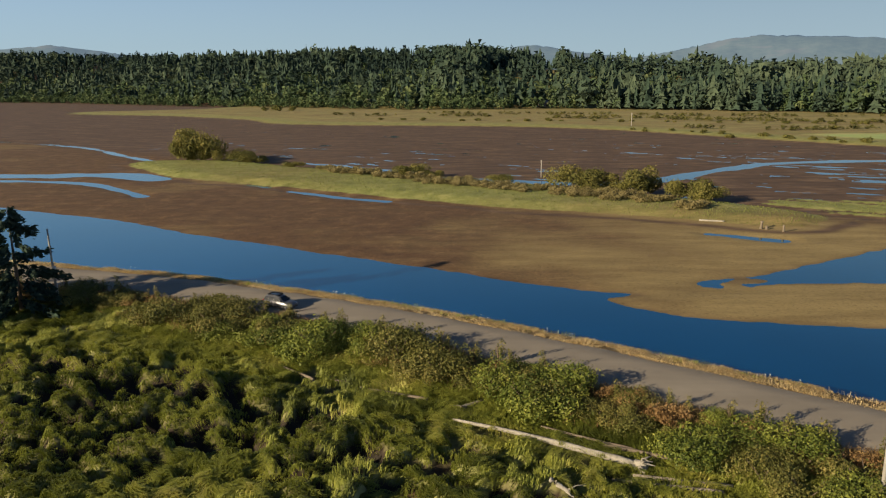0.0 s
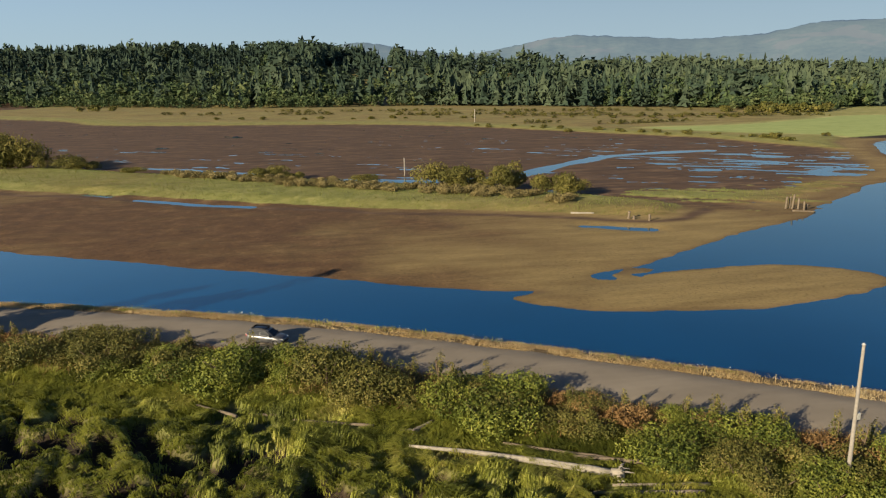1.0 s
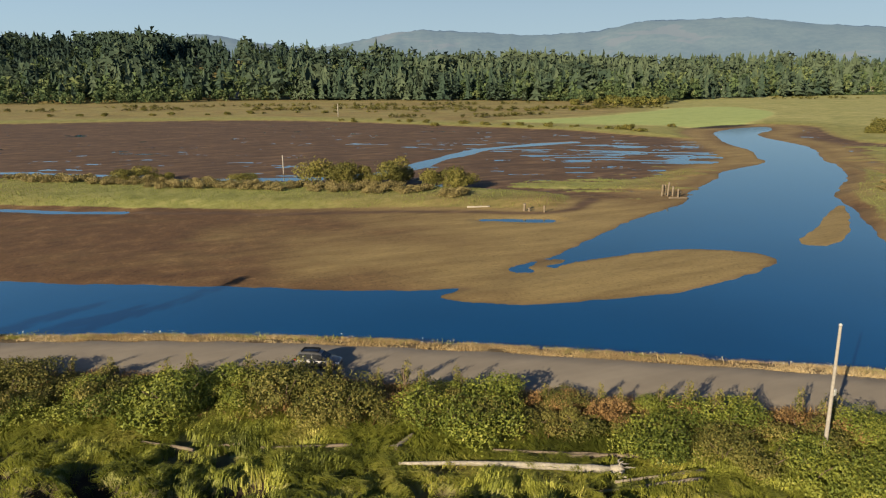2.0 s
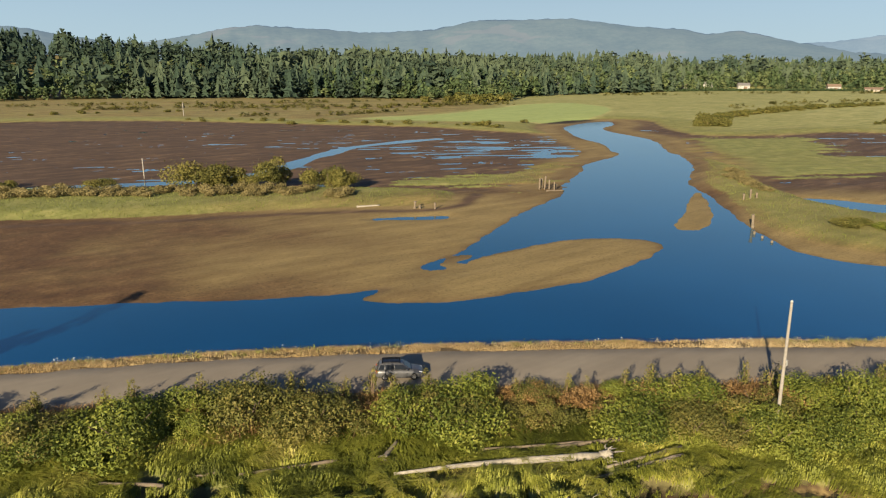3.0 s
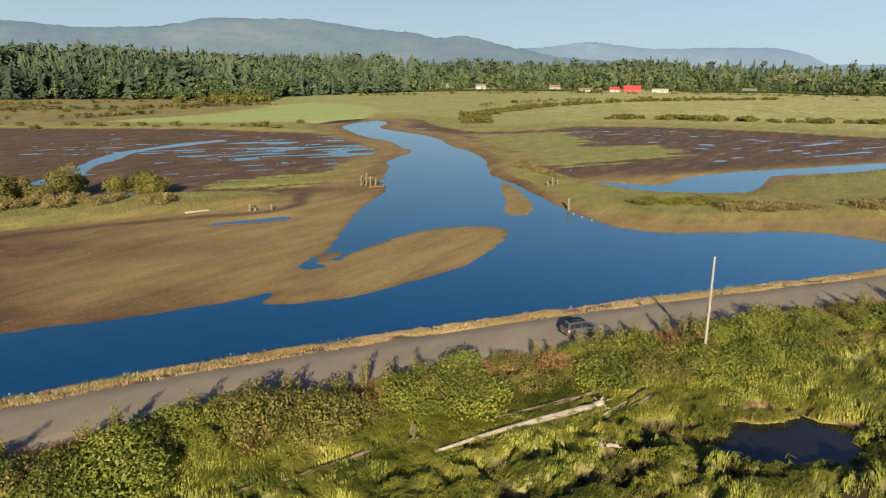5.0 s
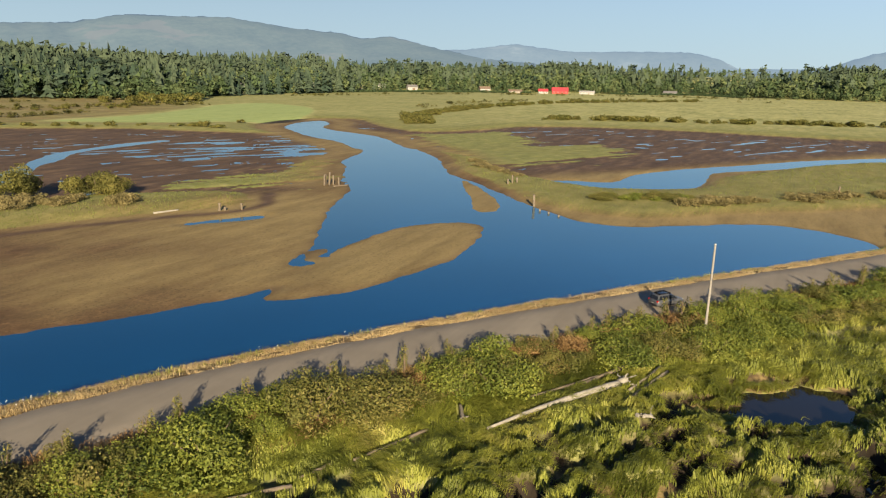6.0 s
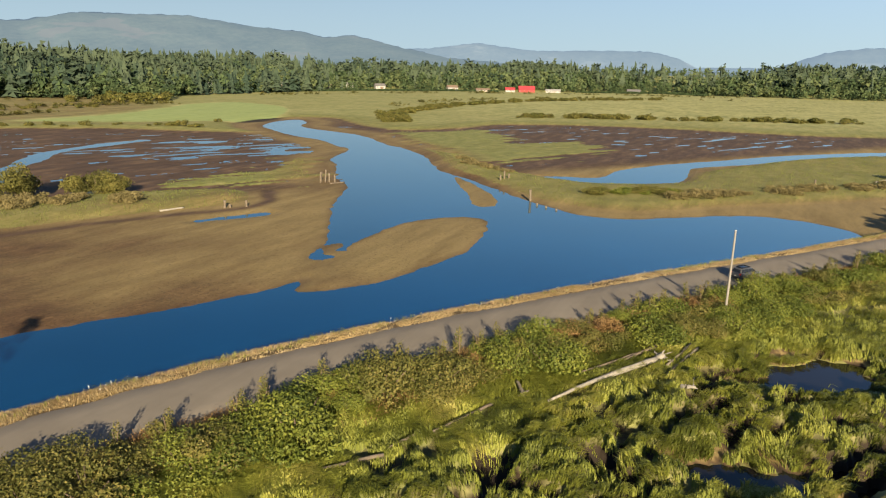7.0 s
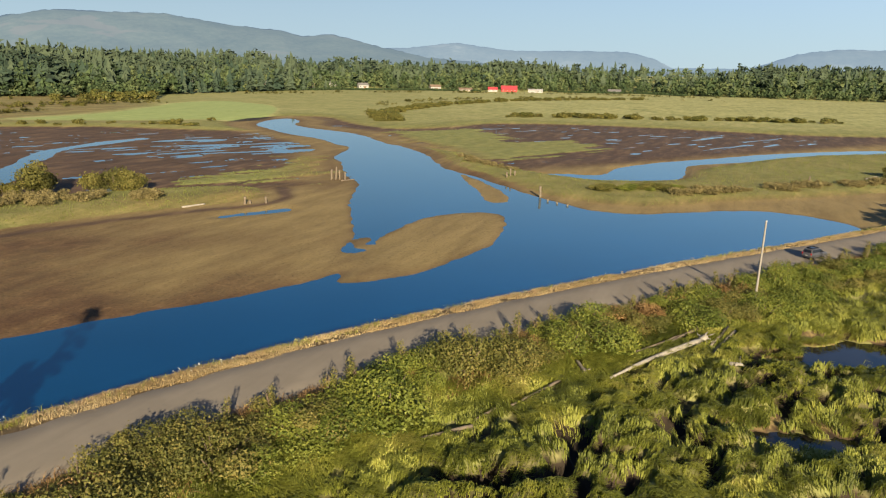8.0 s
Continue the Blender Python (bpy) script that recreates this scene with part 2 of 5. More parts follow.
    field_gap = np.maximum(field_gap, smooth(-3, 6, green))
    east = smooth(40, 75, az) * smooth(40, 90, field)
    field_gap = np.clip(np.maximum(field_gap, 0.8 * east), 0, 1)
    gold = smooth(6, 40, field) * smooth(44, 34, az) * smooth(2, -8, green) * (0.55 + 0.6 * n1)
    field_gap = field_gap * (1 - np.clip(gold, 0, 1))
    tan = np.where(field > 0, np.maximum.reduce([gold, 0.3 * n1, 0.9 * smooth(11, 2, field)]), tan)
    tan = np.where(field > 0, tan, np.maximum(tan, 0.85 * behind * smooth(26, 10, sd)))
    wet = np.clip(behind * smooth(8, 26, sd) + smooth(1.5, 0.2, sd) * 0.35 + smooth(0.05, 0.0, e) * 0.2, 0, 1)
    wet = wet * (1 - smooth(-2.5, -0.5, bar))
    gully = np.exp(-((strip + 4.5 + 4 * (n1 - 0.5)) / 1.5) ** 2) * (Y + 0.72 * X < 222)
    # in the marsh this mask marks the gaps between tussocks, blackened in the material
    field_gap = np.where((d < -12) & (d > -200), 1 - np.clip(grass, 0, 1), field_gap)
    wet = np.clip(np.where(river_side, np.maximum(wet, gully), smooth(-12, -15, d)), 0, 1)
    tan = tan * np.where(river_side, 1 - 0.7 * gully, 1 - smooth(-6, -8, d))
    tan = tan * (1 - 0.55 * smooth(1, 6, berm + wob) * smooth(4, 8, sd))
    tan, grass, field_gap, wet = np.maximum(tan, 0.95 * rim), grass * (1 - 0.9 * rim), field_gap * (1 - rim), wet * (1 - rim)
    tan = np.where((d > -6.8) & (d < 10.2) & (np.abs(d - ROAD_SHIFT) > 4), 0.9, tan)
    return h, grass, tan, field_gap, wet, d, depth


def tussocks(X, Y):
    """The uneven field of sedge tussocks: high on them, low in the gaps."""
    u, v = 0.82 * X - 0.57 * Y, 0.57 * X + 0.82 * Y
    bend = (fbm(X / 9, Y / 9, 35, 2) - 0.5) * 5
    return 0.6 * fbm(u / 3.2, (v + bend) / 1.5, 31, 3) + 0.4 * fbm(X / 1.1, Y / 1.1, 33, 2)


def wildness(X, Y, d):
    """How broken and hummocky the sedge marsh is: none by the dike, much further out."""
    return smooth(-15, -23, d) * smooth(0.30, 0.50, fbm(X / 20 + 3.3, Y / 20, 40, 2))


def height_at(x, y):
    return float(ground_height(np.array([float(x)]), np.array([float(y)]))[0][0])


# ---------------------------------------------------------------- materials
def material(name, rough=0.9, metal=0.0, spec=0.3):
    m = bpy.data.materials.new(name)
    m.use_nodes = True
    b = m.node_tree.nodes["Principled BSDF"]
    b.inputs["Roughness"].default_value, b.inputs["Metallic"].default_value = rough, metal
    b.inputs["Specular IOR Level"].default_value = spec
    return m, m.node_tree.nodes, m.node_tree.links, b


def noise_node(nodes, links, scale, detail=4, rough=0.55, coords=None, stretch=None):
    n = nodes.new("ShaderNodeTexNoise")
    n.inputs["Scale"].default_value, n.inputs["Detail"].default_value, n.inputs["Roughness"].default_value = scale, detail, rough
    if coords is None:
        coords = nodes.new("ShaderNodeTexCoord").outputs["Object"]
    if stretch:
        mp = nodes.new("ShaderNodeMapping")
        mp.inputs["Scale"].default_value = stretch[:3]
        mp.inputs["Rotation"].default_value[2] = radians(stretch[3])
        links.new(coords, mp.inputs["Vector"])
        coords = mp.outputs[0]
    links.new(coords, n.inputs["Vector"])
    return n.outputs["Fac"]


def ramp(nodes, links, fac, stops):
    r = nodes.new("ShaderNodeValToRGB")
    el = r.color_ramp.elements
    while len(el) < len(stops):
        el.new(0.5)
    for e, (p, c) in zip(el, stops):
        e.position, e.color = p, (*c, 1)
    links.new(fac, r.inputs[0])
    return r.outputs[0]


def mix(nodes, links, fac, a, b, mode="MIX"):
    n = nodes.new("ShaderNodeMix")
    n.data_type, n.blend_type = "RGBA", mode
    if isinstance(fac, float):
        n.inputs[0].default_value = fac
    else:
        links.new(fac, n.inputs[0])
    for sock, v in ((n.inputs[6], a), (n.inputs[7], b)):
        if isinstance(v, tuple):
            sock.default_value = (*v, 1)
        else:
            links.new(v, sock)
    return n.outputs[2]


def maths(nodes, links, op, a, b=0.0, clamp=False):
    n = nodes.new("ShaderNodeMath")
    n.operation, n.use_clamp = op, clamp
    for sock, v in zip(n.inputs, (a, b)):
        if isinstance(v, (int, float)):
            sock.default_value = v
        else:
            links.new(v, sock)
    return n.outputs[0]


def bump(nodes, links, bsdf, height, strength, distance):
    n = nodes.new("ShaderNodeBump")
    n.inputs["Strength"].default_value, n.inputs["Distance"].default_value = strength, distance
    links.new(height, n.inputs["Height"])
    links.new(n.outputs[0], bsdf.inputs["Normal"])


def plain(name, colour, rough=0.8, metal=0.0, vary=0.25, scale=3.0, rel=0.0, spec=0.4):
    """A surface of one colour with stains at two scales and a little relief."""
    m, n, l, b = material(name, rough, metal, spec)
    a = noise_node(n, l, scale, 5)
    c = noise_node(n, l, scale * 9, 3)
    f = maths(n, l, "ADD", maths(n, l, "MULTIPLY", a, 0.65), maths(n, l, "MULTIPLY", c, 0.35))
    dark, light = tuple(v * (1 - vary) for v in colour), tuple(min(1, v * (1 + vary)) for v in colour)
    l.new(ramp(n, l, f, [(0.3, dark), (0.7, light)]), b.inputs["Base Color"])
    if rel:
        bump(n, l, b, c, 0.6, rel)
    return m


def foliage(name, stops, rough=0.75, through=0.35):
    """Leaves or blades: colour by the 'tint' that each clump carries, some light passing through."""
    m, n, l, b = material(name, rough, 0.0, 0.25)
    at = n.new("ShaderNodeAttribute")
    at.attribute_name = "tint"
    big = noise_node(n, l, 0.35, 2)
    f = maths(n, l, "ADD", maths(n, l, "MULTIPLY", at.outputs["Fac"], 0.75), maths(n, l, "MULTIPLY", big, 0.25), True)
    c = ramp(n, l, f, stops)
    l.new(c, b.inputs["Base Color"])
    tr = n.new("ShaderNodeBsdfTranslucent")
    l.new(c, tr.inputs["Color"])
    mx = n.new("ShaderNodeMixShader")
    mx.inputs[0].default_value = through
    l.new(b.outputs[0], mx.inputs[1])
    l.new(tr.outputs[0], mx.inputs[2])
    l.new(mx.outputs[0], n["Material Output"].inputs["Surface"])
    return m


def ground_material():
    m, n, l, b = material("ground_cover", 0.9, 0, 0.3)
    at = n.new("ShaderNodeAttribute")
    at.attribute_name = "cover"
    sep = n.new("ShaderNodeSeparateColor")
    l.new(at.outputs["Color"], sep.inputs[0])
    grass, tan, field, wet = sep.outputs[0], sep.outputs[1], sep.outputs[2], at.outputs["Alpha"]
    n_big, n_mid, n_fine = noise_node(n, l, 0.03, 4), noise_node(n, l, 0.22, 5, 0.65), noise_node(n, l, 1.7, 8, 0.78)
    streak = noise_node(n, l, 0.11, 6, 0.68, None, (0.4, 1.9, 1, 30))
    mud = ramp(n, l, maths(n, l, "ADD", maths(n, l, "MULTIPLY", n_mid, 0.5), maths(n, l, "MULTIPLY", n_fine, 0.5)), [(0.34, (0.048, 0.026, 0.012)), (0.52, (0.106, 0.058, 0.026)), (0.68, (0.205, 0.124, 0.056))])
    sand = ramp(n, l, maths(n, l, "ADD", maths(n, l, "MULTIPLY", streak, 0.6), maths(n, l, "MULTIPLY", n_fine, 0.4)), [(0.3, (0.165, 0.118, 0.046)), (0.6, (0.285, 0.212, 0.088)), (0.8, (0.40, 0.32, 0.155))])
    wetmud = ramp(n, l, maths(n, l, "ADD", maths(n, l, "MULTIPLY", streak, 0.7), maths(n, l, "MULTIPLY", n_mid, 0.3)), [(0.34, (0.040, 0.025, 0.015)), (0.52, (0.095, 0.058, 0.034)), (0.68, (0.20, 0.130, 0.072))])
    ft = maths(n, l, "SUBTRACT", maths(n, l, "ADD", tan, maths(n, l, "MULTIPLY", streak, 0.9)), 0.45, True)
    soil = mix(n, l, ft, mud, sand)
    speck = ramp(n, l, noise_node(n, l, 2.6, 7, 0.75), [(0.34, (0.35, 0.33, 0.30)), (0.45, (0.95, 0.95, 0.95)), (0.62, (1.0, 1.0, 1.0)), (0.72, (1.45, 1.4, 1.3))])
    soil = mix(n, l, 1.0, soil, speck, "MULTIPLY")
    soil = mix(n, l, wet, soil, wetmud)
    # marsh gaps go near-black: dark mud with the shade between tussocks painted in
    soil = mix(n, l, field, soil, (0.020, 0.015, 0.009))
    green = ramp(n, l, maths(n, l, "ADD", maths(n, l, "MULTIPLY", n_mid, 0.6), maths(n, l, "MULTIPLY", n_fine, 0.4)), [(0.28, (0.09, 0.10, 0.026)), (0.5, (0.195, 0.205, 0.058)), (0.72, (0.34, 0.31, 0.118))])
    pale = ramp(n, l, maths(n, l, "ADD", maths(n, l, "MULTIPLY", streak, 0.4), maths(n, l, "ADD", maths(n, l, "MULTIPLY", n_big, 0.3), maths(n, l, "MULTIPLY", n_mid, 0.3))), [(0.36, (0.14, 0.155, 0.048)), (0.44, (0.27, 0.28, 0.095)), (0.53, (0.39, 0.375, 0.145)), (0.64, (0.54, 0.47, 0.215))])
    fg = maths(n, l, "MULTIPLY", maths(n, l, "SUBTRACT", maths(n, l, "ADD", grass, maths(n, l, "MULTIPLY", n_mid, 0.8)), 0.62), 2.6, True)
    gold = ramp(n, l, maths(n, l, "ADD", maths(n, l, "MULTIPLY", streak, 0.6), maths(n, l, "MULTIPLY", n_fine, 0.4)), [(0.34, (0.075, 0.066, 0.022)), (0.5, (0.19, 0.145, 0.052)), (0.66, (0.36, 0.265, 0.105))])
    crop = ramp(n, l, maths(n, l, "ADD", maths(n, l, "MULTIPLY", streak, 0.6), maths(n, l, "MULTIPLY", n_mid, 0.4)), [(0.35, (0.235, 0.295, 0.090)), (0.65, (0.34, 0.40, 0.145))])
    crop_fac = maths(n, l, "MULTIPLY", maths(n, l, "SUBTRACT", field, 0.86), 8.0, True)
    c = mix(n, l, fg, soil, mix(n, l, field, mix(n, l, tan, green, gold), mix(n, l, crop_fac, pale, crop)))
    l.new(c, b.inputs["Base Color"])
    rough = maths(n, l, "SUBTRACT", 0.95, maths(n, l, "MULTIPLY", maths(n, l, "MULTIPLY", wet, maths(n, l, "SUBTRACT", 1.0, fg)), 0.12))
    l.new(rough, b.inputs["Roughness"])
    bump(n, l, b, n_fine, 0.6, 0.09)
    return m


def water_material(name, deep, ior=1.33):
    m, n, l, b = material(name, 0.04, 0, 0.5)
    b.inputs["IOR"].default_value = ior
    b.inputs["Specular Tint"].default_value = (0.48, 0.93, 1.0, 1)
    c = noise_node(n, l, 0.05, 3)
    l.new(ramp(n, l, c, [(0.3, deep), (0.7, tuple(v * 1.35 for v in deep))]), b.inputs["Base Color"])
    r = noise_node(n, l, 0.9, 3, 0.5, None, (0.5, 1.6, 1, 35))
    bump(n, l, b, r, 0.05, 0.05)
    return m


def asphalt_material():
    m, n, l, b = material("asphalt", 0.9, 0, 0.3)
    a, c = noise_node(n, l, 0.25, 4), noise_node(n, l, 22, 3)
    lane = noise_node(n, l, 0.5, 3, 0.5, None, (0.15, 1.5, 1, 32))
    f = maths(n, l, "ADD", maths(n, l, "MULTIPLY", a, 0.4), maths(n, l, "ADD", maths(n, l, "MULTIPLY", c, 0.25), maths(n, l, "MULTIPLY", lane, 0.35)))
    l.new(ramp(n, l, f, [(0.3, (0.185, 0.158, 0.122)), (0.7, (0.27, 0.234, 0.182))]), b.inputs["Base Color"])
    bump(n, l, b, c, 0.4, 0.02)
    return m


M_GROUND = ground_material()
M_WATER = water_material("river_water", (0.0004, 0.031, 0.090), 3.0)
M_POND = water_material("pond_water", (0.012, 0.010, 0.008), 1.33)
M_ROAD = asphalt_material()
M_SEDGE = foliage("sedge", [(0.1, (0.070, 0.085, 0.013)), (0.4, (0.185, 0.205, 0.030)), (0.65, (0.305, 0.310, 0.054)), (0.95, (0.45, 0.385, 0.125))], 0.6, 0.26)
M_LEAF = foliage("shrub_leaves", [(0.1, (0.034, 0.050, 0.009)), (0.45, (0.106, 0.134, 0.021)), (0.75, (0.205, 0.222, 0.036)), (1.0, (0.36, 0.31, 0.078))], 0.6, 0.2)
M_OLIVE = foliage("olive_leaves", [(0.1, (0.042, 0.049, 0.011)), (0.5, (0.122, 0.124, 0.028)), (0.9, (0.25, 0.20, 0.058))], 0.65, 0.2)
M_WILLOW = foliage("willow_leaves", [(0.1, (0.06, 0.062, 0.018)), (0.5, (0.145, 0.14, 0.034)), (0.9, (0.25, 0.21, 0.06))])
M_SALT = foliage("salt_grass", [(0.1, (0.10, 0.115, 0.028)), (0.5, (0.20, 0.22, 0.055)), (0.9, (0.33, 0.30, 0.10))])
M_RUST = foliage("dry_stems", [(0.1, (0.13, 0.078, 0.030)), (0.5, (0.28, 0.168, 0.066)), (0.9, (0.45, 0.30, 0.13))])
M_STRAW = foliage("straw", [(0.1, (0.38, 0.27, 0.12)), (0.5, (0.54, 0.41, 0.205)), (0.9, (0.67, 0.55, 0.33))])
M_REED = foliage("dry_reeds", [(0.1, (0.12, 0.105, 0.042)), (0.5, (0.21, 0.175, 0.072)), (0.9, (0.34, 0.275, 0.125))])
M_FLOWER = plain("flower_heads", (0.72, 0.70, 0.62), 0.9, 0, 0.15)
M_FIR = foliage("fir_needles", [(0.05, (0.012, 0.026, 0.022)), (0.5, (0.032, 0.055, 0.036)), (0.95, (0.082, 0.108, 0.062))], 0.9, 0.15)
M_BROAD = foliage("broadleaf_crowns", [(0.05, (0.030, 0.054, 0.024)), (0.5, (0.072, 0.108, 0.044)), (0.95, (0.145, 0.172, 0.070))], 0.9, 0.2)
M_BARK = plain("bark", (0.13, 0.095, 0.065), 0.95, 0, 0.35, 5, 0.03)
M_DRIFT = plain("driftwood", (0.27, 0.245, 0.20), 0.85, 0, 0.4, 3.5, 0.05)
M_DRIFT_GREY = plain("grey_driftwood", (0.21, 0.18, 0.14), 0.9, 0, 0.35, 2.5, 0.03)
M_DRIFT_DARK = plain("old_driftwood", (0.15, 0.12, 0.085), 0.9, 0, 0.35, 2.5, 0.03)
M_POLE = plain("weathered_pole", (0.25, 0.23, 0.20), 0.9, 0, 0.25, 4, 0.01)
M_ROCK = plain("riprap", (0.17, 0.155, 0.14), 0.9, 0, 0.4, 1.5, 0.04)


# ---------------------------------------------------------------- mesh helpers
def mesh_from(name, V, F, mat, tint=None, flat=True):
    """A mesh from arrays: F has one row of 3 or 4 corners for each face."""
    me = bpy.data.meshes.new(name)
    V, F = np.asarray(V, np.float32), np.asarray(F, np.int32)
    me.vertices.add(len(V))
    me.vertices.foreach_set("co", V.ravel())
    k = F.shape[1]
    me.loops.add(F.size)
    me.loops.foreach_set("vertex_index", F.ravel())
    me.polygons.add(len(F))
    me.polygons.foreach_set("loop_start", np.arange(0, F.size, k, dtype=np.int32))
    me.polygons.foreach_set("use_smooth", np.full(len(F), not flat))
    if tint is not None:
        a = me.attributes.new("tint", "FLOAT", "POINT")
        a.data.foreach_set("value", np.asarray(tint, np.float32))
    me.materials.append(mat)
    me.update(calc_edges=True)
    return me


def part(name, data, mat, parent, label="", at=None):
    """Links a bmesh or a mesh as one object under a thing or a part."""
    if isinstance(data, bmesh.types.BMesh):
        me = bpy.data.meshes.new(name)
        data.to_mesh(me)
        data.free()
        me.materials.append(mat)
    else:
        me = data
    ob = new(name, me)
    ob.parent = parent
    if at is not None:
        ob.matrix_local = at
    if label:
        ob["label"] = label
    return ob


def box(bm, size, centre=(0, 0, 0), turn=None, bevel=0.0):
    """Adds a box, its edges bevelled, to a bmesh."""
    m = Matrix.Translation(centre) @ (turn or Matrix()) @ Matrix.Diagonal((*size, 1))
    made = bmesh.ops.create_cube(bm, size=1, matrix=m)["verts"]
    if bevel:
        es = list({e for v in made for e in v.link_edges})
        bmesh.ops.bevel(bm, geom=es, offset=bevel, segments=2, affect="EDGES", profile=0.5)
    return bm


def tube(bm, line, radii, sides=8, rough=0.0, rnd=None):
    """A tapering, uneven tube along a line of places."""
    rings = []
    for i, (p, r) in enumerate(zip(line, radii)):
        p = Vector(p)
        t = (Vector(line[min(i + 1, len(line) - 1)]) - Vector(line[max(i - 1, 0)])).normalized()
        a = t.orthogonal().normalized()
        b = t.cross(a)
        ring = []
        for k in range(sides):
            q = 2 * math.pi * k / sides
            rr = r * (1 + (rnd.uniform(-rough, rough) if rnd else 0))
            ring.append(bm.verts.new(p + (a * math.cos(q) + b * math.sin(q)) * rr))
        rings.append(ring)
    for r0, r1 in zip(rings[:-1], rings[1:]):
        for k in range(sides):
            f = bm.faces.new((r0[k], r0[(k + 1) % sides], r1[(k + 1) % sides], r1[k]))
            f.smooth = True
    bm.faces.new(rings[0][::-1])
    bm.faces.new(rings[-1])
    return bm


def blades(P, heading, length, width, lean, tint, seed):
    """Grass blades that stand up and bend over: two steps and a tip each. Returns vertices, triangles and tints."""
    n = len(P)
    r = np.random.RandomState(seed)
    dx, dy = np.cos(heading), np.sin(heading)
    face = heading + math.pi / 2 + r.uniform(-0.5, 0.5, n)
    wx, wy = np.cos(face) * width / 2, np.sin(face) * width / 2
    V = np.zeros((n, 5, 3))
    h1, h2 = length * 0.55, length * (1.0 - 0.45 * lean)
    o1, o2 = length * 0.22 * lean, length * 0.85 * lean
    V[:, 0] = P - np.stack([wx, wy, np.full(n, 0.05)], 1)
    V[:, 1] = P + np.stack([wx, wy, np.full(n, -0.05)], 1)
    mid = P + np.stack([dx * o1, dy * o1, h1], 1)
    V[:, 2] = mid + np.stack([wx, wy, 0 * wx], 1) * 0.8
    V[:, 3] = mid - np.stack([wx, wy, 0 * wx], 1) * 0.8
    V[:, 4] = P + np.stack([dx * o2, dy * o2, h2], 1)
    base = np.arange(n)[:, None] * 5
    F = np.concatenate([base + np.array([[0, 1, 2]]), base + np.array([[0, 2, 3]]), base + np.array([[3, 2, 4]])])
    return V.reshape(-1, 3), F, np.repeat(tint, 5)


def cloud_of_leaves(n, radius, height, size, seed, lumps=7, squash=1.0):
    """Leaves gathered into uneven lumps over a shrub's body. Returns vertices, faces, tints."""
    r = np.random.RandomState(seed)
    a = r.uniform(0, 2 * math.pi, lumps)
    q = np.sqrt(r.uniform(0.02, 0.75, lumps))
    C = np.stack([np.cos(a) * q * radius, np.sin(a) * q * radius * squash, height * r.uniform(0.22, 0.72, lumps)], 1)
    R = radius * r.uniform(0.34, 0.6, lumps)
    pick = r.randint(0, lumps, n)
    u = r.normal(size=(n, 3))
    u /= np.linalg.norm(u, axis=1)[:, None]
    rad = R[pick] * r.uniform(0.55, 1.08, n) ** 0.6
    spike = r.uniform(0, 1, n) > 0.88
    rad = np.where(spike, rad * r.uniform(1.1, 1.55, n), rad)
    P = C[pick] + u * rad[:, None] * np.array([1, 1, height / radius * 0.62])
    P[:, 2] = np.maximum(P[:, 2], r.uniform(0.0, 0.3, n))
    nrm = u + r.normal(size=(n, 3)) * 0.55
    nrm /= np.linalg.norm(nrm, axis=1)[:, None]
    side = np.cross(nrm, r.normal(size=(n, 3)))
    side /= np.linalg.norm(side, axis=1)[:, None]
    up = np.cross(nrm, side)
    s = (size * r.uniform(0.6, 1.35, n))[:, None]
    V = np.stack([P - side * s * 0.9 - up * s * 0.3, P + side * s * 0.9 - up * s * 0.15, P + up * s * 0.75 + side * s * 0.2], 1).reshape(-1, 3)
    F = np.arange(3 * n).reshape(n, 3)
    t = np.clip(r.uniform(0.15, 0.8, lumps)[pick] + r.normal(0, 0.11, n), 0, 1)
    return V, F, np.repeat(t, 3)


def setting(name, me, label, category):
    return tagged(new(name, me), label, category, "", "structure")


# ---------------------------------------------------------------- ground
gx = axis([(-4800, 240), (-1000, 60), (-300, 8), (-110, 1.5), (-60, 0.8), (-45, 0.55), (32, 0.55), (65, 1.1), (130, 1.2), (320, 2.2), (700, 14), (1500, 28), (4800, 240)])
gy = axis([(-4800, 300), (-600, 90), (-60, 6), (15, 0.8), (25, 0.55), (66, 0.55), (82, 0.9), (110, 1.05), (160, 1.2), (300, 1.9), (520, 6), (1100, 16), (1700, 40), (4800, 260)])
GX, GY = np.meshgrid(gx, gy)
GH, g_grass, g_tan, g_field_gap, g_wet, g_d, g_depth = ground_height(GX.ravel(), GY.ravel())
nx, ny = len(gx), len(gy)
idx = np.arange(nx * ny).reshape(ny, nx)
quads = np.stack([idx[:-1, :-1], idx[:-1, 1:], idx[1:, 1:], idx[1:, :-1]], -1).reshape(-1, 4)
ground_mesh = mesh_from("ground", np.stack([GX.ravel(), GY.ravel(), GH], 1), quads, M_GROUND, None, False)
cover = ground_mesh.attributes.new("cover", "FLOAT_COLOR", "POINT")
cover.data.foreach_set("color", np.stack([g_grass, g_tan, g_field_gap, g_wet], 1).astype(np.float32).ravel())
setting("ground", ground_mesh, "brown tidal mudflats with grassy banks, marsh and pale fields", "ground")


def flat_sheet(name, x0, y0, x1, y1, z, mat, label, n=12):
    xs, ys = np.linspace(x0, x1, n), np.linspace(y0, y1, n)
    X, Y = np.meshgrid(xs, ys)
    i = np.arange(n * n).reshape(n, n)
    F = np.stack([i[:-1, :-1], i[:-1, 1:], i[1:, 1:], i[1:, :-1]], -1).reshape(-1, 4)
    return setting(name, mesh_from(name, np.stack([X.ravel(), Y.ravel(), np.full(n * n, z)], 1), F, mat, None, False), label, "water")


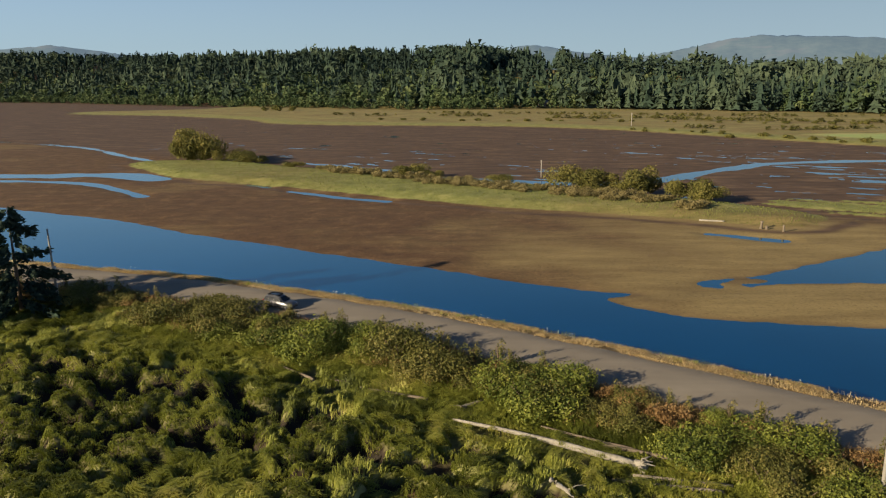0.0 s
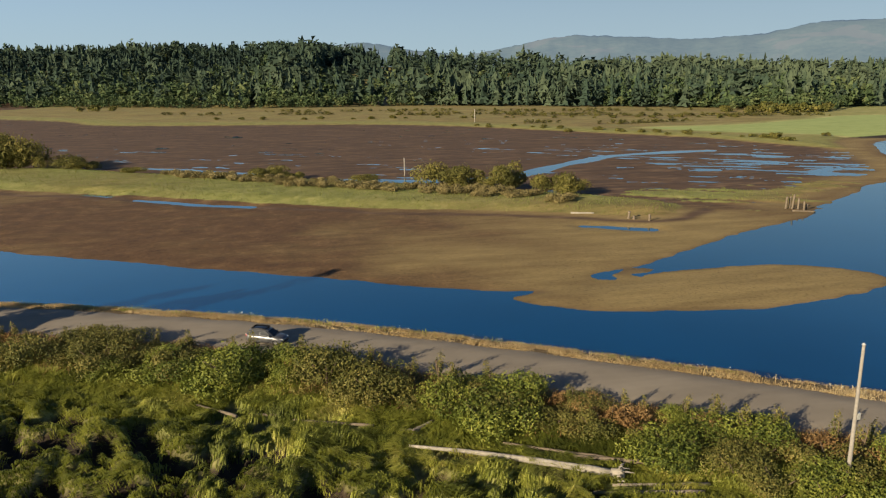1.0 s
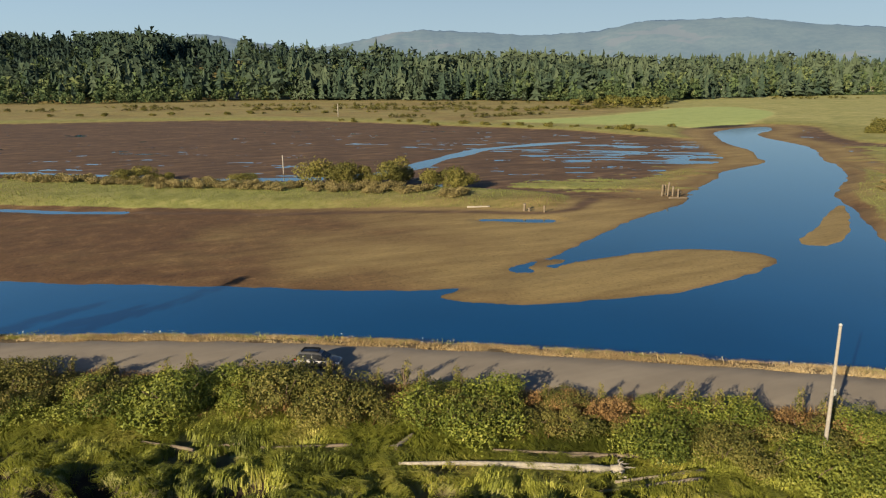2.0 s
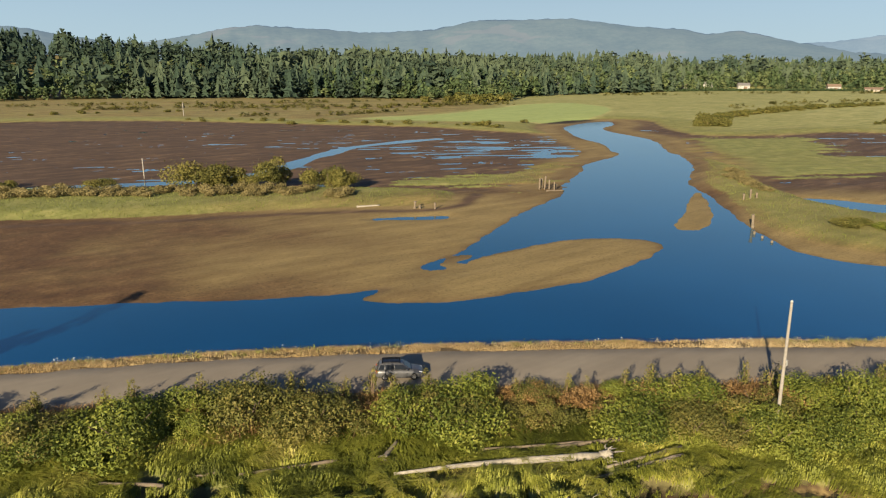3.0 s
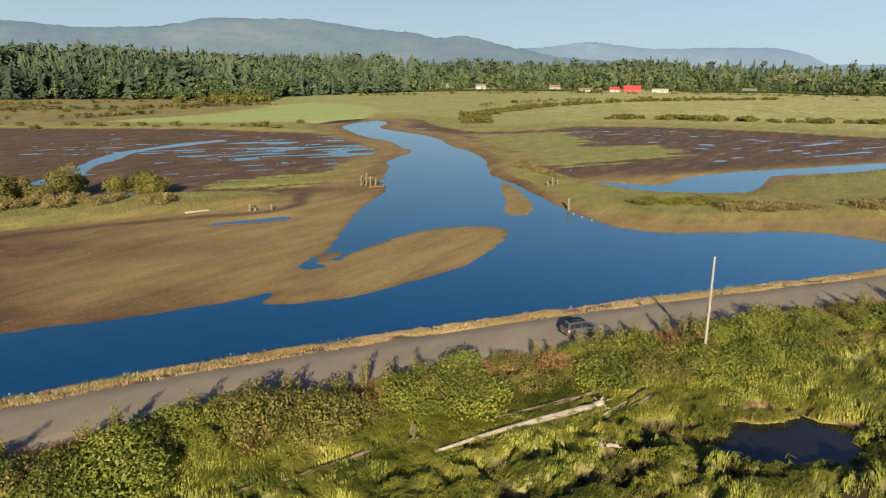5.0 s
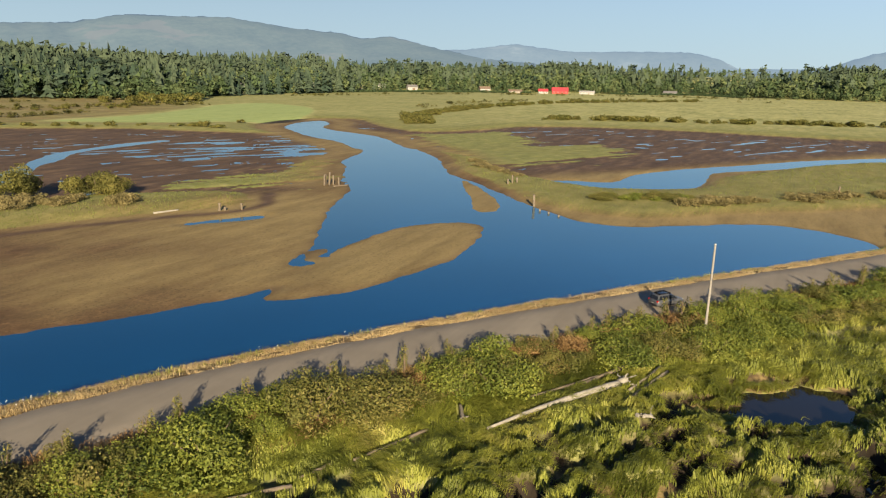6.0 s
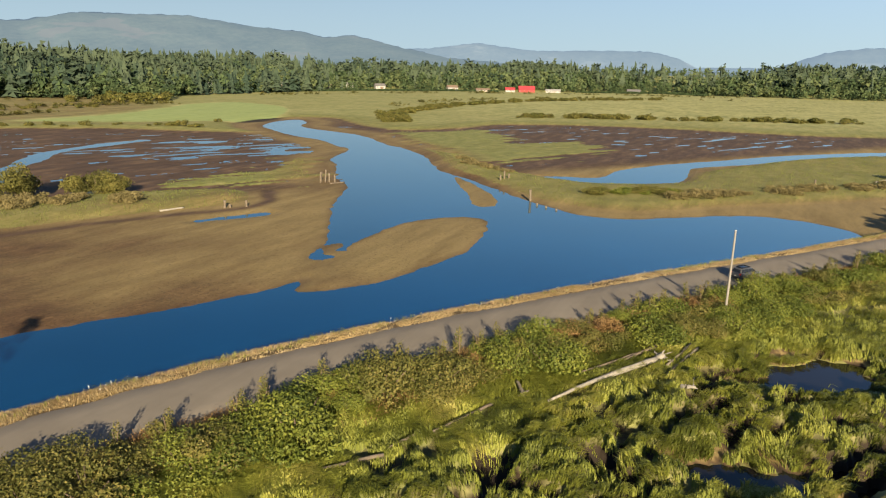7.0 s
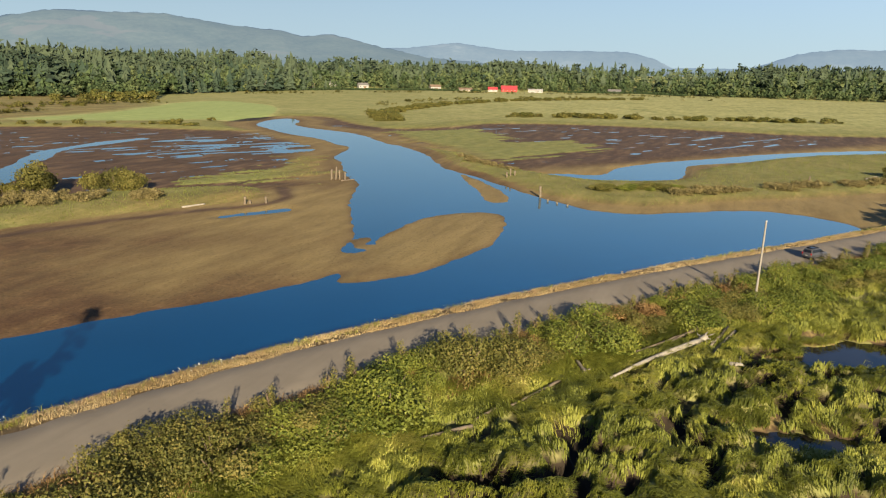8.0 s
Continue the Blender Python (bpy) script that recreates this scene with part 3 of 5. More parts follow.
flat_sheet("water", -900, -140, 600, 900, 0.0, M_WATER, "calm blue tidal river water between mudflats")
flat_sheet("pond_water", -12, 20, 34, 47, 0.85, M_POND, "still dark pond water in the sedge marsh", 3)

# road: a ribbon with soft, uneven edges
road_pts = ROAD
tang = np.gradient(road_pts, axis=0)
tang /= np.linalg.norm(tang, axis=1)[:, None]
norm = np.stack([-tang[:, 1], tang[:, 0]], 1)
offs = np.array([-HALF - 0.35, -HALF, -2.2, 0, 2.2, HALF, HALF + 0.35]) + ROAD_SHIFT
lift = np.array([-0.12, 0.0, 0.05, 0.09, 0.05, 0.0, -0.12])
rv = []
for i, (p, q) in enumerate(zip(road_pts, norm)):
    for o, z in zip(offs, lift):
        w = o + (0.22 * math.sin(i * 1.7 + o) if abs(o - ROAD_SHIFT) > 3 else 0)
        rv.append((p[0] + q[0] * w, p[1] + q[1] * w, ROAD_Z + z))
ri = np.arange(len(rv)).reshape(len(road_pts), len(offs))
rf = np.stack([ri[:-1, :-1], ri[1:, :-1], ri[1:, 1:], ri[:-1, 1:]], -1).reshape(-1, 4)[:, ::-1]
setting("road", mesh_from("road", rv, rf, M_ROAD, None, False), "worn grey-brown asphalt road on a low dike", "road")


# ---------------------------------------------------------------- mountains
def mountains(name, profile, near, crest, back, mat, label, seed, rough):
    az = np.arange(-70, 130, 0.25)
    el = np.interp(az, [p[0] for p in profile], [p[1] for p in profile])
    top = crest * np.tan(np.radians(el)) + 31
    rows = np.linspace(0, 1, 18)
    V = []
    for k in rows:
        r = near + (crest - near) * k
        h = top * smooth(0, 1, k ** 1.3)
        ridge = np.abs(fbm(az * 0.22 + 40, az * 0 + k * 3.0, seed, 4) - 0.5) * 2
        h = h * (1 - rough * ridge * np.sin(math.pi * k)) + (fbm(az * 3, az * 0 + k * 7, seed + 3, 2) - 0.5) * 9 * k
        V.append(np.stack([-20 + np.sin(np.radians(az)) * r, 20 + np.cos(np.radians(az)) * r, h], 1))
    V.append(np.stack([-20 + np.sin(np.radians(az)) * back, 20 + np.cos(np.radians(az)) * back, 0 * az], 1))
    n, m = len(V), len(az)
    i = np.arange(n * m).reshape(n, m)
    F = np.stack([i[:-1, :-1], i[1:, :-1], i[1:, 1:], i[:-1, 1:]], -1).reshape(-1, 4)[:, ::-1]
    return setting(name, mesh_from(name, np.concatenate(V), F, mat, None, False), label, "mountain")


def mountain_material(name, dark, light, cleared, haze_glow, strength):
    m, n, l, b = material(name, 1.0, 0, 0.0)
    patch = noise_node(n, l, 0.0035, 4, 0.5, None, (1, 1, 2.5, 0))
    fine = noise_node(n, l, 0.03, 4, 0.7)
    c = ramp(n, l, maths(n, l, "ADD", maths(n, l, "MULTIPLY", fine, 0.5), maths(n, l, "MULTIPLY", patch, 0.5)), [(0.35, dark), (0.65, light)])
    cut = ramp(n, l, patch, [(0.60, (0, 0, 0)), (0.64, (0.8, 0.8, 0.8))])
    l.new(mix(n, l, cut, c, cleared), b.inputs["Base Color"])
    # no lamp here: a blue glow puts the haze of distance on the slopes
    b.inputs["Emission Color"].default_value = (*haze_glow, 1)
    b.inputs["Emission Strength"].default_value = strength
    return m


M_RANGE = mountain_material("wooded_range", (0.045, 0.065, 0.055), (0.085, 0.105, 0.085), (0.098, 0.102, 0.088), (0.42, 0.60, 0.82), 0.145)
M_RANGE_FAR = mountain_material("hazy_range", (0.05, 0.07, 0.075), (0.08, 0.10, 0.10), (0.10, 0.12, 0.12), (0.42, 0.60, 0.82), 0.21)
RANGE = [(-70, 1.2), (-33, 2.3), (-29, 2.75), (-26, 2.4), (-20, 1.5), (2, 1.6), (5, 2.72), (6.4, 2.8), (10, 2.15), (14, 1.75), (16.4, 2.1), (20.2, 2.88), (22.4, 3.12), (26, 2.95), (30.8, 2.66),
         (35.9, 2.85), (39.5, 3.58), (42.7, 3.58), (46.6, 3.65), (50.8, 3.0), (54.8, 2.75), (56.4, 2.35), (58.4, 2.6), (62.2, 1.75), (66, 1.0), (75, 0.3), (130, 0.1)]
RANGE_FAR = [(-70, 0.2), (52, 0.5), (60, 1.5), (64.4, 1.7), (68.3, 2.15), (71.3, 1.8), (73, 1.62), (78, 1.7), (81.6, 1.68), (83.6, 1.2), (84.8, 0.55), (90.3, 0.6), (93.3, 1.65), (95.7, 1.98), (99, 1.92), (106, 1.7), (130, 1.5)]
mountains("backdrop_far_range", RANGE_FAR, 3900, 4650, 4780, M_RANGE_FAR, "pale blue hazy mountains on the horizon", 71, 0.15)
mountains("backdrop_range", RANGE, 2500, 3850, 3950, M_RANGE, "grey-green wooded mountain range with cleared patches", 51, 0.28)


# ---------------------------------------------------------------- far woods
def fir_template(seed, tiers=8, sides=6):
    """A fir one high: ragged whorls of drooping boughs, some missing, round a narrow tip."""
    r = np.random.RandomState(seed)
    V, F = [], []
    lean = r.uniform(-0.02, 0.02, 2)
    for k in range(tiers):
        z0 = 0.10 + 0.80 * k / tiers
        top = min(1.0, z0 + 0.20 + 0.05 * r.rand())
        rad = (1 - z0) ** 0.72 * 0.18 * r.uniform(0.75, 1.15)
        turn = r.uniform(0, 6.28)
        base = len(V)
        V.append((lean[0] * top, lean[1] * top, top))
        for s in range(sides):
            q = turn + 2 * math.pi * (s + r.uniform(-0.3, 0.3)) / sides
            rr = rad * (1.25 if s % 2 else 0.5) * r.uniform(0.6, 1.3)
            V.append((math.cos(q) * rr, math.sin(q) * rr, z0 - 0.35 * (rr - rad) + r.uniform(-0.03, 0.03)))
        for s in range(sides):
            F.append((base, base + 1 + s, base + 1 + (s + 1) % sides))
    return np.array(V), np.array(F)


def crown_template(seed, leaves=44):
    """A loose crown of leaf clumps, one high."""
    V, F, _ = cloud_of_leaves(leaves, 0.29, 0.95, 0.125, seed, 6)
    V[:, 2] += 0.08
    return V, F


def plant_many(name, templates, P, size, wide, tint, mat, seed):
    """Joins many low trees into one mesh: template, place, height and width factor of each."""
    r = np.random.RandomState(seed)
    VV, FF, TT, base = [], [], [], 0
    which = r.randint(0, len(templates), len(P))
    for k, (tv, tf) in enumerate(templates):
        sel = np.where(which == k)[0]
        if not len(sel):
            continue
        q = r.uniform(0, 2 * math.pi, len(sel))
        c, s = np.cos(q)[:, None], np.sin(q)[:, None]
        x, y, z = tv[:, 0][None], tv[:, 1][None], tv[:, 2][None]
        w = (size[sel] * wide[sel])[:, None]
        V = np.stack([(x * c - y * s) * w + P[sel, 0:1], (x * s + y * c) * w + P[sel, 1:2], z * size[sel][:, None] + P[sel, 2:3]], -1)
        VV.append(V.reshape(-1, 3))
        FF.append((tf[None] + (np.arange(len(sel)) * len(tv))[:, None, None] + base).reshape(-1, 3))
        t = np.clip(tint[sel][:, None] + r.normal(0, 0.07, (len(sel), len(tv))), 0, 1)
        TT.append(t.ravel())
        base += len(sel) * len(tv)
    return mesh_from(name, np.concatenate(VV), np.concatenate(FF), mat, np.concatenate(TT))


CLEARINGS = [(1010, 370, 48), (1035, 330, 34), (165, 840, 22), (652, 676, 22), (708, 672, 20), (768, 654, 20), (878, 608, 18), (905, 570, 24), (284, 800, 14), (820, 612, 12), (970, 482, 12)]
FL = FOREST
fl_t = np.gradient(FL, axis=0)
fl_t /= np.linalg.norm(fl_t, axis=1)[:, None]
fl_n = np.stack([-fl_t[:, 1], fl_t[:, 0]], 1)
seg = np.concatenate([[0], np.cumsum(np.linalg.norm(np.diff(FL, axis=0), axis=1))])


def woods(count, deep, power, seed, lo=0.0):
    r = np.random.RandomState(seed)
    s = r.uniform(0, seg[-1], count)
    depth = lo + deep * r.uniform(0, 1, count) ** power
    px = np.interp(s, seg, FL[:, 0]) + np.interp(s, seg, fl_n[:, 0]) * depth + r.normal(0, 4, count)
    py = np.interp(s, seg, FL[:, 1]) + np.interp(s, seg, fl_n[:, 1]) * depth + r.normal(0, 4, count)
    keep = np.ones(count, bool)
    for cx, cy, cr in CLEARINGS:
        keep &= np.hypot(px - cx, py - cy) > cr
    px, py = px[keep], py[keep]
    h = ground_height(px, py)[0]
    return np.stack([px, py, h - 0.5], 1), depth[keep]


firs = [fir_template(s) for s in range(10)]
crowns = [crown_template(s) for s in range(20, 28)]
P, dep = woods(12000, 430, 0.8, 11, 14)
east_mix = 0.12 + smooth(38, 66, np.degrees(np.arctan2(P[:, 0], P[:, 1]))) * 0.5
leafy = np.random.RandomState(17).rand(len(P)) < east_mix
P_leafy, P = P[leafy], P[~leafy]
rr = np.random.RandomState(12)
grove = fbm(P[:, 0] / 90, P[:, 1] / 90, 61, 3)
size = rr.uniform(15, 34, len(P)) * (0.7 + 0.6 * grove) * np.where(rr.rand(len(P)) > 0.988, 1.25, 1.0)
# tint climbs towards the east, which paints the distance haze into the needles
tagged(new("fir_woods", plant_many("fir_woods", firs + crowns[:4], P, size, rr.uniform(0.9, 1.55, len(P)), np.clip(0.10 + 1.25 * (grove - 0.25) + 0.42 * smooth(8, 42, np.degrees(np.arctan2(P[:, 0], P[:, 1]))) + rr.normal(0, 0.13, len(P)), 0, 1), M_FIR, 13)),
       "dense dark green fir woods on the far shore", "forest", "", "stuff")
P, dep = woods(6000, 170, 1.7, 14, -6)
rr = np.random.RandomState(15)
size = np.concatenate([rr.uniform(9, 21, len(P)) * (0.75 + 0.5 * smooth(0, 40, dep)), rr.uniform(12, 23, len(P_leafy))])
P = np.concatenate([P, P_leafy])
# eastern crowns get a lighter tint as well, standing for haze
tagged(new("broadleaf_woods", plant_many("broadleaf_woods", crowns, P, size, rr.uniform(0.8, 1.35, len(P)), np.clip(rr.normal(0.42, 0.3, len(P)) + 0.15 * smooth(25, 55, np.degrees(np.arctan2(P[:, 0], P[:, 1]))), 0, 1), M_BROAD, 16)),
       "mid green broadleaf trees along the wood's edge", "forest", "", "stuff")


crop_at, _ = woods(9000, 20, 1.0, 18, -34)
crop_at = crop_at[(crop_at[:, 0] > 620) & (crop_at[:, 1] > 120)]
rc = np.random.RandomState(19)
tagged(new("tall_crop", plant_many("tall_crop", crowns[:3], crop_at, rc.uniform(2.6, 4.0, len(crop_at)), rc.uniform(1.6, 2.6, len(crop_at)), rc.uniform(0.25, 0.55, len(crop_at)), M_BROAD, 20)),
       "strip of tall dark green crop along the foot of the woods", "crop", "", "stuff")


# ---------------------------------------------------------------- shrubs
def bush_thing(name, seed, radius, height, leaves, size, mat, label, category="bush", stems=4, lumps=7):
    top = tagged(new(name), label, category)
    V, F, T = cloud_of_leaves(leaves, radius, height, size, seed, lumps)
    part("foliage", mesh_from("foliage", V, F, mat, T), mat, top)
    r = random.Random(seed)
    for k in range(stems):
        q = 2 * math.pi * (k + r.random()) / stems
        o = radius * r.uniform(0.35, 0.6)
        line = [(0.1 * math.cos(q), 0.1 * math.sin(q), -0.15), (o * 0.4 * math.cos(q), o * 0.4 * math.sin(q), height * 0.35), (o * math.cos(q), o * math.sin(q), height * 0.72)]
        part("stem", tube(bmesh.new(), line, [0.03 * height, 0.022 * height, 0.008 * height], 6, 0.1, r), M_BARK, top)
    return top


def put_copy(src, x, y, z, turn=0.0, scale=1.0, tall=1.0, group="", label=""):
    ob = copy_thing(src, pose(x, y, z, 0, 0, turn) @ Matrix.Diagonal((scale, scale, scale * tall, 1)))
    return tagged(ob, label, "", group)


GREEN_L = "leafy green shrub on the slope of the dike"
OLIVE_L = "olive-brown shrub turning dry beside the road"
RUST_L = "rust-brown clump of dead stems beside the road"
shrubs = [bush_thing("shrub", 100, 2.7, 2.7, 4600, 0.12, M_LEAF, GREEN_L, lumps=11), bush_thing("shrub", 101, 2.3, 2.9, 4200, 0.115, M_LEAF, GREEN_L, lumps=9), bush_thing("shrub", 102, 3.0, 2.4, 4800, 0.12, M_LEAF, GREEN_L, lumps=13),
          bush_thing("shrub", 103, 2.6, 2.6, 4500, 0.11, M_OLIVE, OLIVE_L, lumps=11), bush_thing("shrub", 104, 2.2, 2.3, 4000, 0.105, M_OLIVE, OLIVE_L, lumps=10), bush_thing("shrub", 105, 2.9, 2.9, 4700, 0.115, M_OLIVE, OLIVE_L, lumps=12),
          bush_thing("dry_shrub", 106, 1.3, 1.5, 1500, 0.10, M_RUST, RUST_L), bush_thing("dry_shrub", 107, 1.1, 1.2, 1200, 0.09, M_RUST, RUST_L)]

road_len = np.concatenate([[0], np.cumsum(np.linalg.norm(np.diff(ROAD, axis=0), axis=1))])


def on_road(s, d):
    """The place d metres to the river side of the road's middle, s metres along it, and the road's heading there."""
    x, y = np.interp(s, road_len, ROAD[:, 0]), np.interp(s, road_len, ROAD[:, 1])
    tx, ty = np.interp(s, road_len, tang[:, 0]), np.interp(s, road_len, tang[:, 1])
    return x - ty * d, y + tx * d, math.atan2(ty, tx)


def s_of_x(x):
    return float(np.interp(x, ROAD[:, 0], road_len))


rb = random.Random(3)
placed = []
s0, s1 = s_of_x(-80), s_of_x(118)
for row, (d0, step, tall) in enumerate(((-5.9, 3.0, 0.8), (-8.6, 4.0, 1.0), (-11.4, 5.6, 0.75))):
    s = s0 + row
    while s < s1:
        s += step * rb.uniform(0.7, 1.35)
        x, y, _ = on_road(s, d0 + rb.uniform(-0.7, 0.7))
        dry = vnoise(np.array([s / 9.0]), np.array([row * 3.1]), 77)[0]
        if row == 2 and (dry < 0.45 or math.hypot(x - 8, y - 53) < 9.5):
            continue
        if row == 1 and (math.hypot(x - 10.5, y - 53.5) < 3.0 or math.hypot(x - 18, y - 50) < 2.5):
            continue
        if row == 0 and 0.2 < dry < 0.62:
            src = rb.choice(shrubs[6:])
        elif x < -34 and row < 2:
            src = rb.choice(shrubs[3:8])
        elif dry < 0.5:
            src = rb.choice(shrubs[3:6])
        else:
            src = rb.choice(shrubs[:3])
        late = 1.0 if x > 34 else 1.0
        placed.append((src, x, y, height_at(x, y), rb.uniform(0, 360), rb.uniform(0.6, 1.25) * late, tall * rb.uniform(0.8, 1.15)))
# taller ones that stand out of the row
for x, y, k, sc in ((-14.5, 73.5, 0, 1.5), (-1, 66.8, 5, 1.25), (8, 59.5, 2, 1.35), (5, 62.5, 1, 1.2), (-28, 80.5, 3, 1.35), (-36, 83.5, 5, 1.3), (20.5, 50.5, 2, 1.15), (-20, 77.5, 4, 1.3), (28.2, 42.6, 0, 1.0), (31.2, 40.6, 2, 1.0), (34.5, 39, 1, 1.0), (26, 45, 3, 0.95), (29.5, 44.5, 1, 0.9), (38, 36.5, 2, 1.0), (24, 47.5, 5, 0.9)):
    placed.append((shrubs[k], x, y, height_at(x, y), rb.uniform(0, 360), sc, 0.95))
for x, y in ((18.4, 57.0), (19.6, 55.6), (17.5, 58.4), (-25, 83.2), (-29, 85.0), (33, 46.8), (35.5, 45), (4.5, 66.3), (41, 41.5), (-9, 75), (-42, 89.6), (-38, 88), (24.5, 53.2), (-34, 86.5)):
    placed.append((shrubs[6 + len(placed) % 2], x, y, height_at(x, y), rb.uniform(0, 360), rb.uniform(1.0, 1.4), 0.95))
used = set()
for src, x, y, z, q, sc, tall in placed:
    if src.name not in used:
        used.add(src.name)
        src.matrix_basis = pose(x, y, z, 0, 0, q) @ Matrix.Diagonal((1, 1, tall, 1))
        tagged(src, "", "", "roadside shrubs")
        continue
    put_copy(src, x, y, z, q, sc, tall / max(src.scale.z, 1e-3), "roadside shrubs")

# thin upright saplings and tall weeds that throw ragged shadows on the road
SAP_L = "thin leafy sapling at the edge of the road"
saps = [bush_thing("sapling", 120 + k, 0.8, 3.5, 420, 0.13, M_OLIVE, SAP_L, "sapling", 3, 7) for k in range(2)]
sap_first = set()
for i in range(70):
    s = s_of_x(-75) + i * 2.83 + rb.uniform(-1.6, 1.6)
    x, y, _ = on_road(s, -4.9 + rb.uniform(-0.6, 0.45))
    src, m = saps[i % 2], pose(x, y, height_at(x, y), rb.uniform(-6, 6), rb.uniform(-6, 6), rb.uniform(0, 360))
    sc = rb.uniform(0.5, 0.95)
    if src.name in sap_first:
        src = copy_thing(src, Matrix())
    sap_first.add(src.name)
    src.matrix_basis = m @ Matrix.Diagonal((sc, sc, sc, 1))
    tagged(src, "", "", "roadside saplings")

# shrubs on the grassy strip, the far bank, along the field edges
HEDGE_L = "olive hedgerow bush at the edge of a pale field"
ISL_L = "rounded olive-green willow shrub on the grassy mud bank"
willows = [bush_thing("willow_shrub", 200, 6.0, 6.0, 5600, 0.29, M_WILLOW, ISL_L, lumps=12), bush_thing("willow_shrub", 201, 4.6, 6.4, 5000, 0.27, M_WILLOW, ISL_L, lumps=9),
           bush_thing("willow_shrub", 202, 5.2, 5.2, 5000, 0.27, M_WILLOW, ISL_L, lumps=10)]
hedges = [bush_thing("hedge_bush", 210 + k, 5.2, 5.2, 520, 0.8, (M_WILLOW, M_OLIVE, M_WILLOW)[k], HEDGE_L, stems=2, lumps=9) for k in range(3)]
reeds = bush_thing("reed_clump", 203, 3.0, 1.8, 900, 0.26, M_REED, "straw-coloured clump of dry reeds on the mud bank", "reeds", 0, 9)
first = {sh.name: True for sh in shrubs}


def plant(src, x, y, turn, scale, tall, group, label=""):
    z = height_at(x, y) - 0.05
    if src.name not in first:
        first[src.name] = True
        src.matrix_basis = pose(x, y, z, 0, 0, turn) @ Matrix.Diagonal((scale, scale, scale * tall, 1))
        return tagged(src, label, "", group)
    ob = copy_thing(src, Matrix())
    ob.matrix_basis = pose(x, y, z, 0, 0, turn) @ Matrix.Diagonal((scale, scale, scale * tall, 1))
    return tagged(ob, label, "", group)


G_ISL = "shrubs on the mud bank"
for k, x, y, sc, tall in ((0, 36, 209, 1.0, 1.0), (2, 43, 206, 0.9, 1.05), (1, 53, 199, 1.0, 1.05), (2, 63.5, 186, 0.95, 1.0), (0, 67, 184, 0.6, 1.0), (0, -14, 238, 0.75, 0.75), (2, -8, 236, 0.6, 0.8), (0, 14, 224, 0.6, 0.6),
                          (0, -104, 289, 1.2, 1.35), (1, -110, 290, 1.25, 1.4), (2, -98, 287, 0.9, 0.9), (0, -87, 287, 0.9, 0.85), (2, -80, 284, 0.7, 0.8), (2, 48, 203, 0.7, 0.8), (0, -60, 264, 0.5, 0.6)):
    plant(willows[k], x, y, rb.uniform(0, 360), sc * 1.2, tall, G_ISL)
for i in range(64):
    t = i / 63
    x, y = 62 - 112 * t + rb.uniform(-3, 3), 170 + 80 * t + rb.uniform(-3, 9)
    plant(reeds, x, y, rb.uniform(0, 360), rb.uniform(0.6, 1.2), rb.uniform(0.7, 1.2), "reeds on the mud bank")
for i in range(16):
    x, y = 121.5 + i * 0.65 + rb.uniform(-1.5, 2.5), 80 - i * 1.3 + rb.uniform(-1.5, 1.5)
    plant(shrubs[rb.choice((0, 3, 4, 5))], x, y, rb.uniform(0, 360), rb.uniform(0.55, 1.0), 0.8, "shrubs on the far bank", "low green shrub on the sandy far bank")
for i in range(34):
    t = rb.random()
    x, y = 126 + 52 * t + rb.uniform(-3, 5), 58 - 56 * t + rb.uniform(-3, 5)
    plant(reeds, x, y, rb.uniform(0, 360), rb.uniform(0.5, 1.1), rb.uniform(0.6, 1.0), "reeds on the far bank")
for x, y, sc in ((178, 1, 0.8), (184, -4, 0.9), (176, -7, 0.7), (190, -2, 1.0)):
    plant(willows[2], x, y, rb.uniform(0, 360), sc, 0.9, "shrubs on the far bank", "dark green shrub at the end of the creek")
for i in range(14):
    x, y = 148 + rb.uniform(-3, 3) + i * 2.2, 110 + rb.uniform(-2, 2) + i * 2.4
    plant(reeds, x, y, rb.uniform(0, 360), rb.uniform(0.4, 0.8), rb.uniform(0.6, 0.9), "reeds on the far bank")
for line, count, lo, hi in (([(318, 236), (330, 246), (363, 268), (420, 280), (489, 287), (570, 284), (660, 269), (750, 220), (830, 159)], 150, 0.35, 0.95), ([(402, 196), (420, 160), (436, 116), (452, 74), (470, 30), (488, -14)], 60, 0.35, 1.0),
                            ([(110, 470), (150, 415), (190, 368), (214, 330), (228, 300)], 26, 0.25, 0.55), ([(-60, 600), (60, 560), (160, 540), (260, 500), (330, 480)], 26, 0.3, 0.7)):
    for i in range(count):
        t = (i + rb.random()) / count * (len(line) - 1)
        k = min(int(t), len(line) - 2)
        f = t - k
        x = line[k][0] * (1 - f) + line[k + 1][0] * f + rb.uniform(-6, 6)
        y = line[k][1] * (1 - f) + line[k + 1][1] * f + rb.uniform(-6, 6)
        plant(hedges[rb.choice((0, 1, 2))], x, y, rb.uniform(0, 360), rb.uniform(lo, hi), 0.8, "field hedges", HEDGE_L)
# low thickets along the far ditches
rh = np.random.RandomState(321)
ditch = []
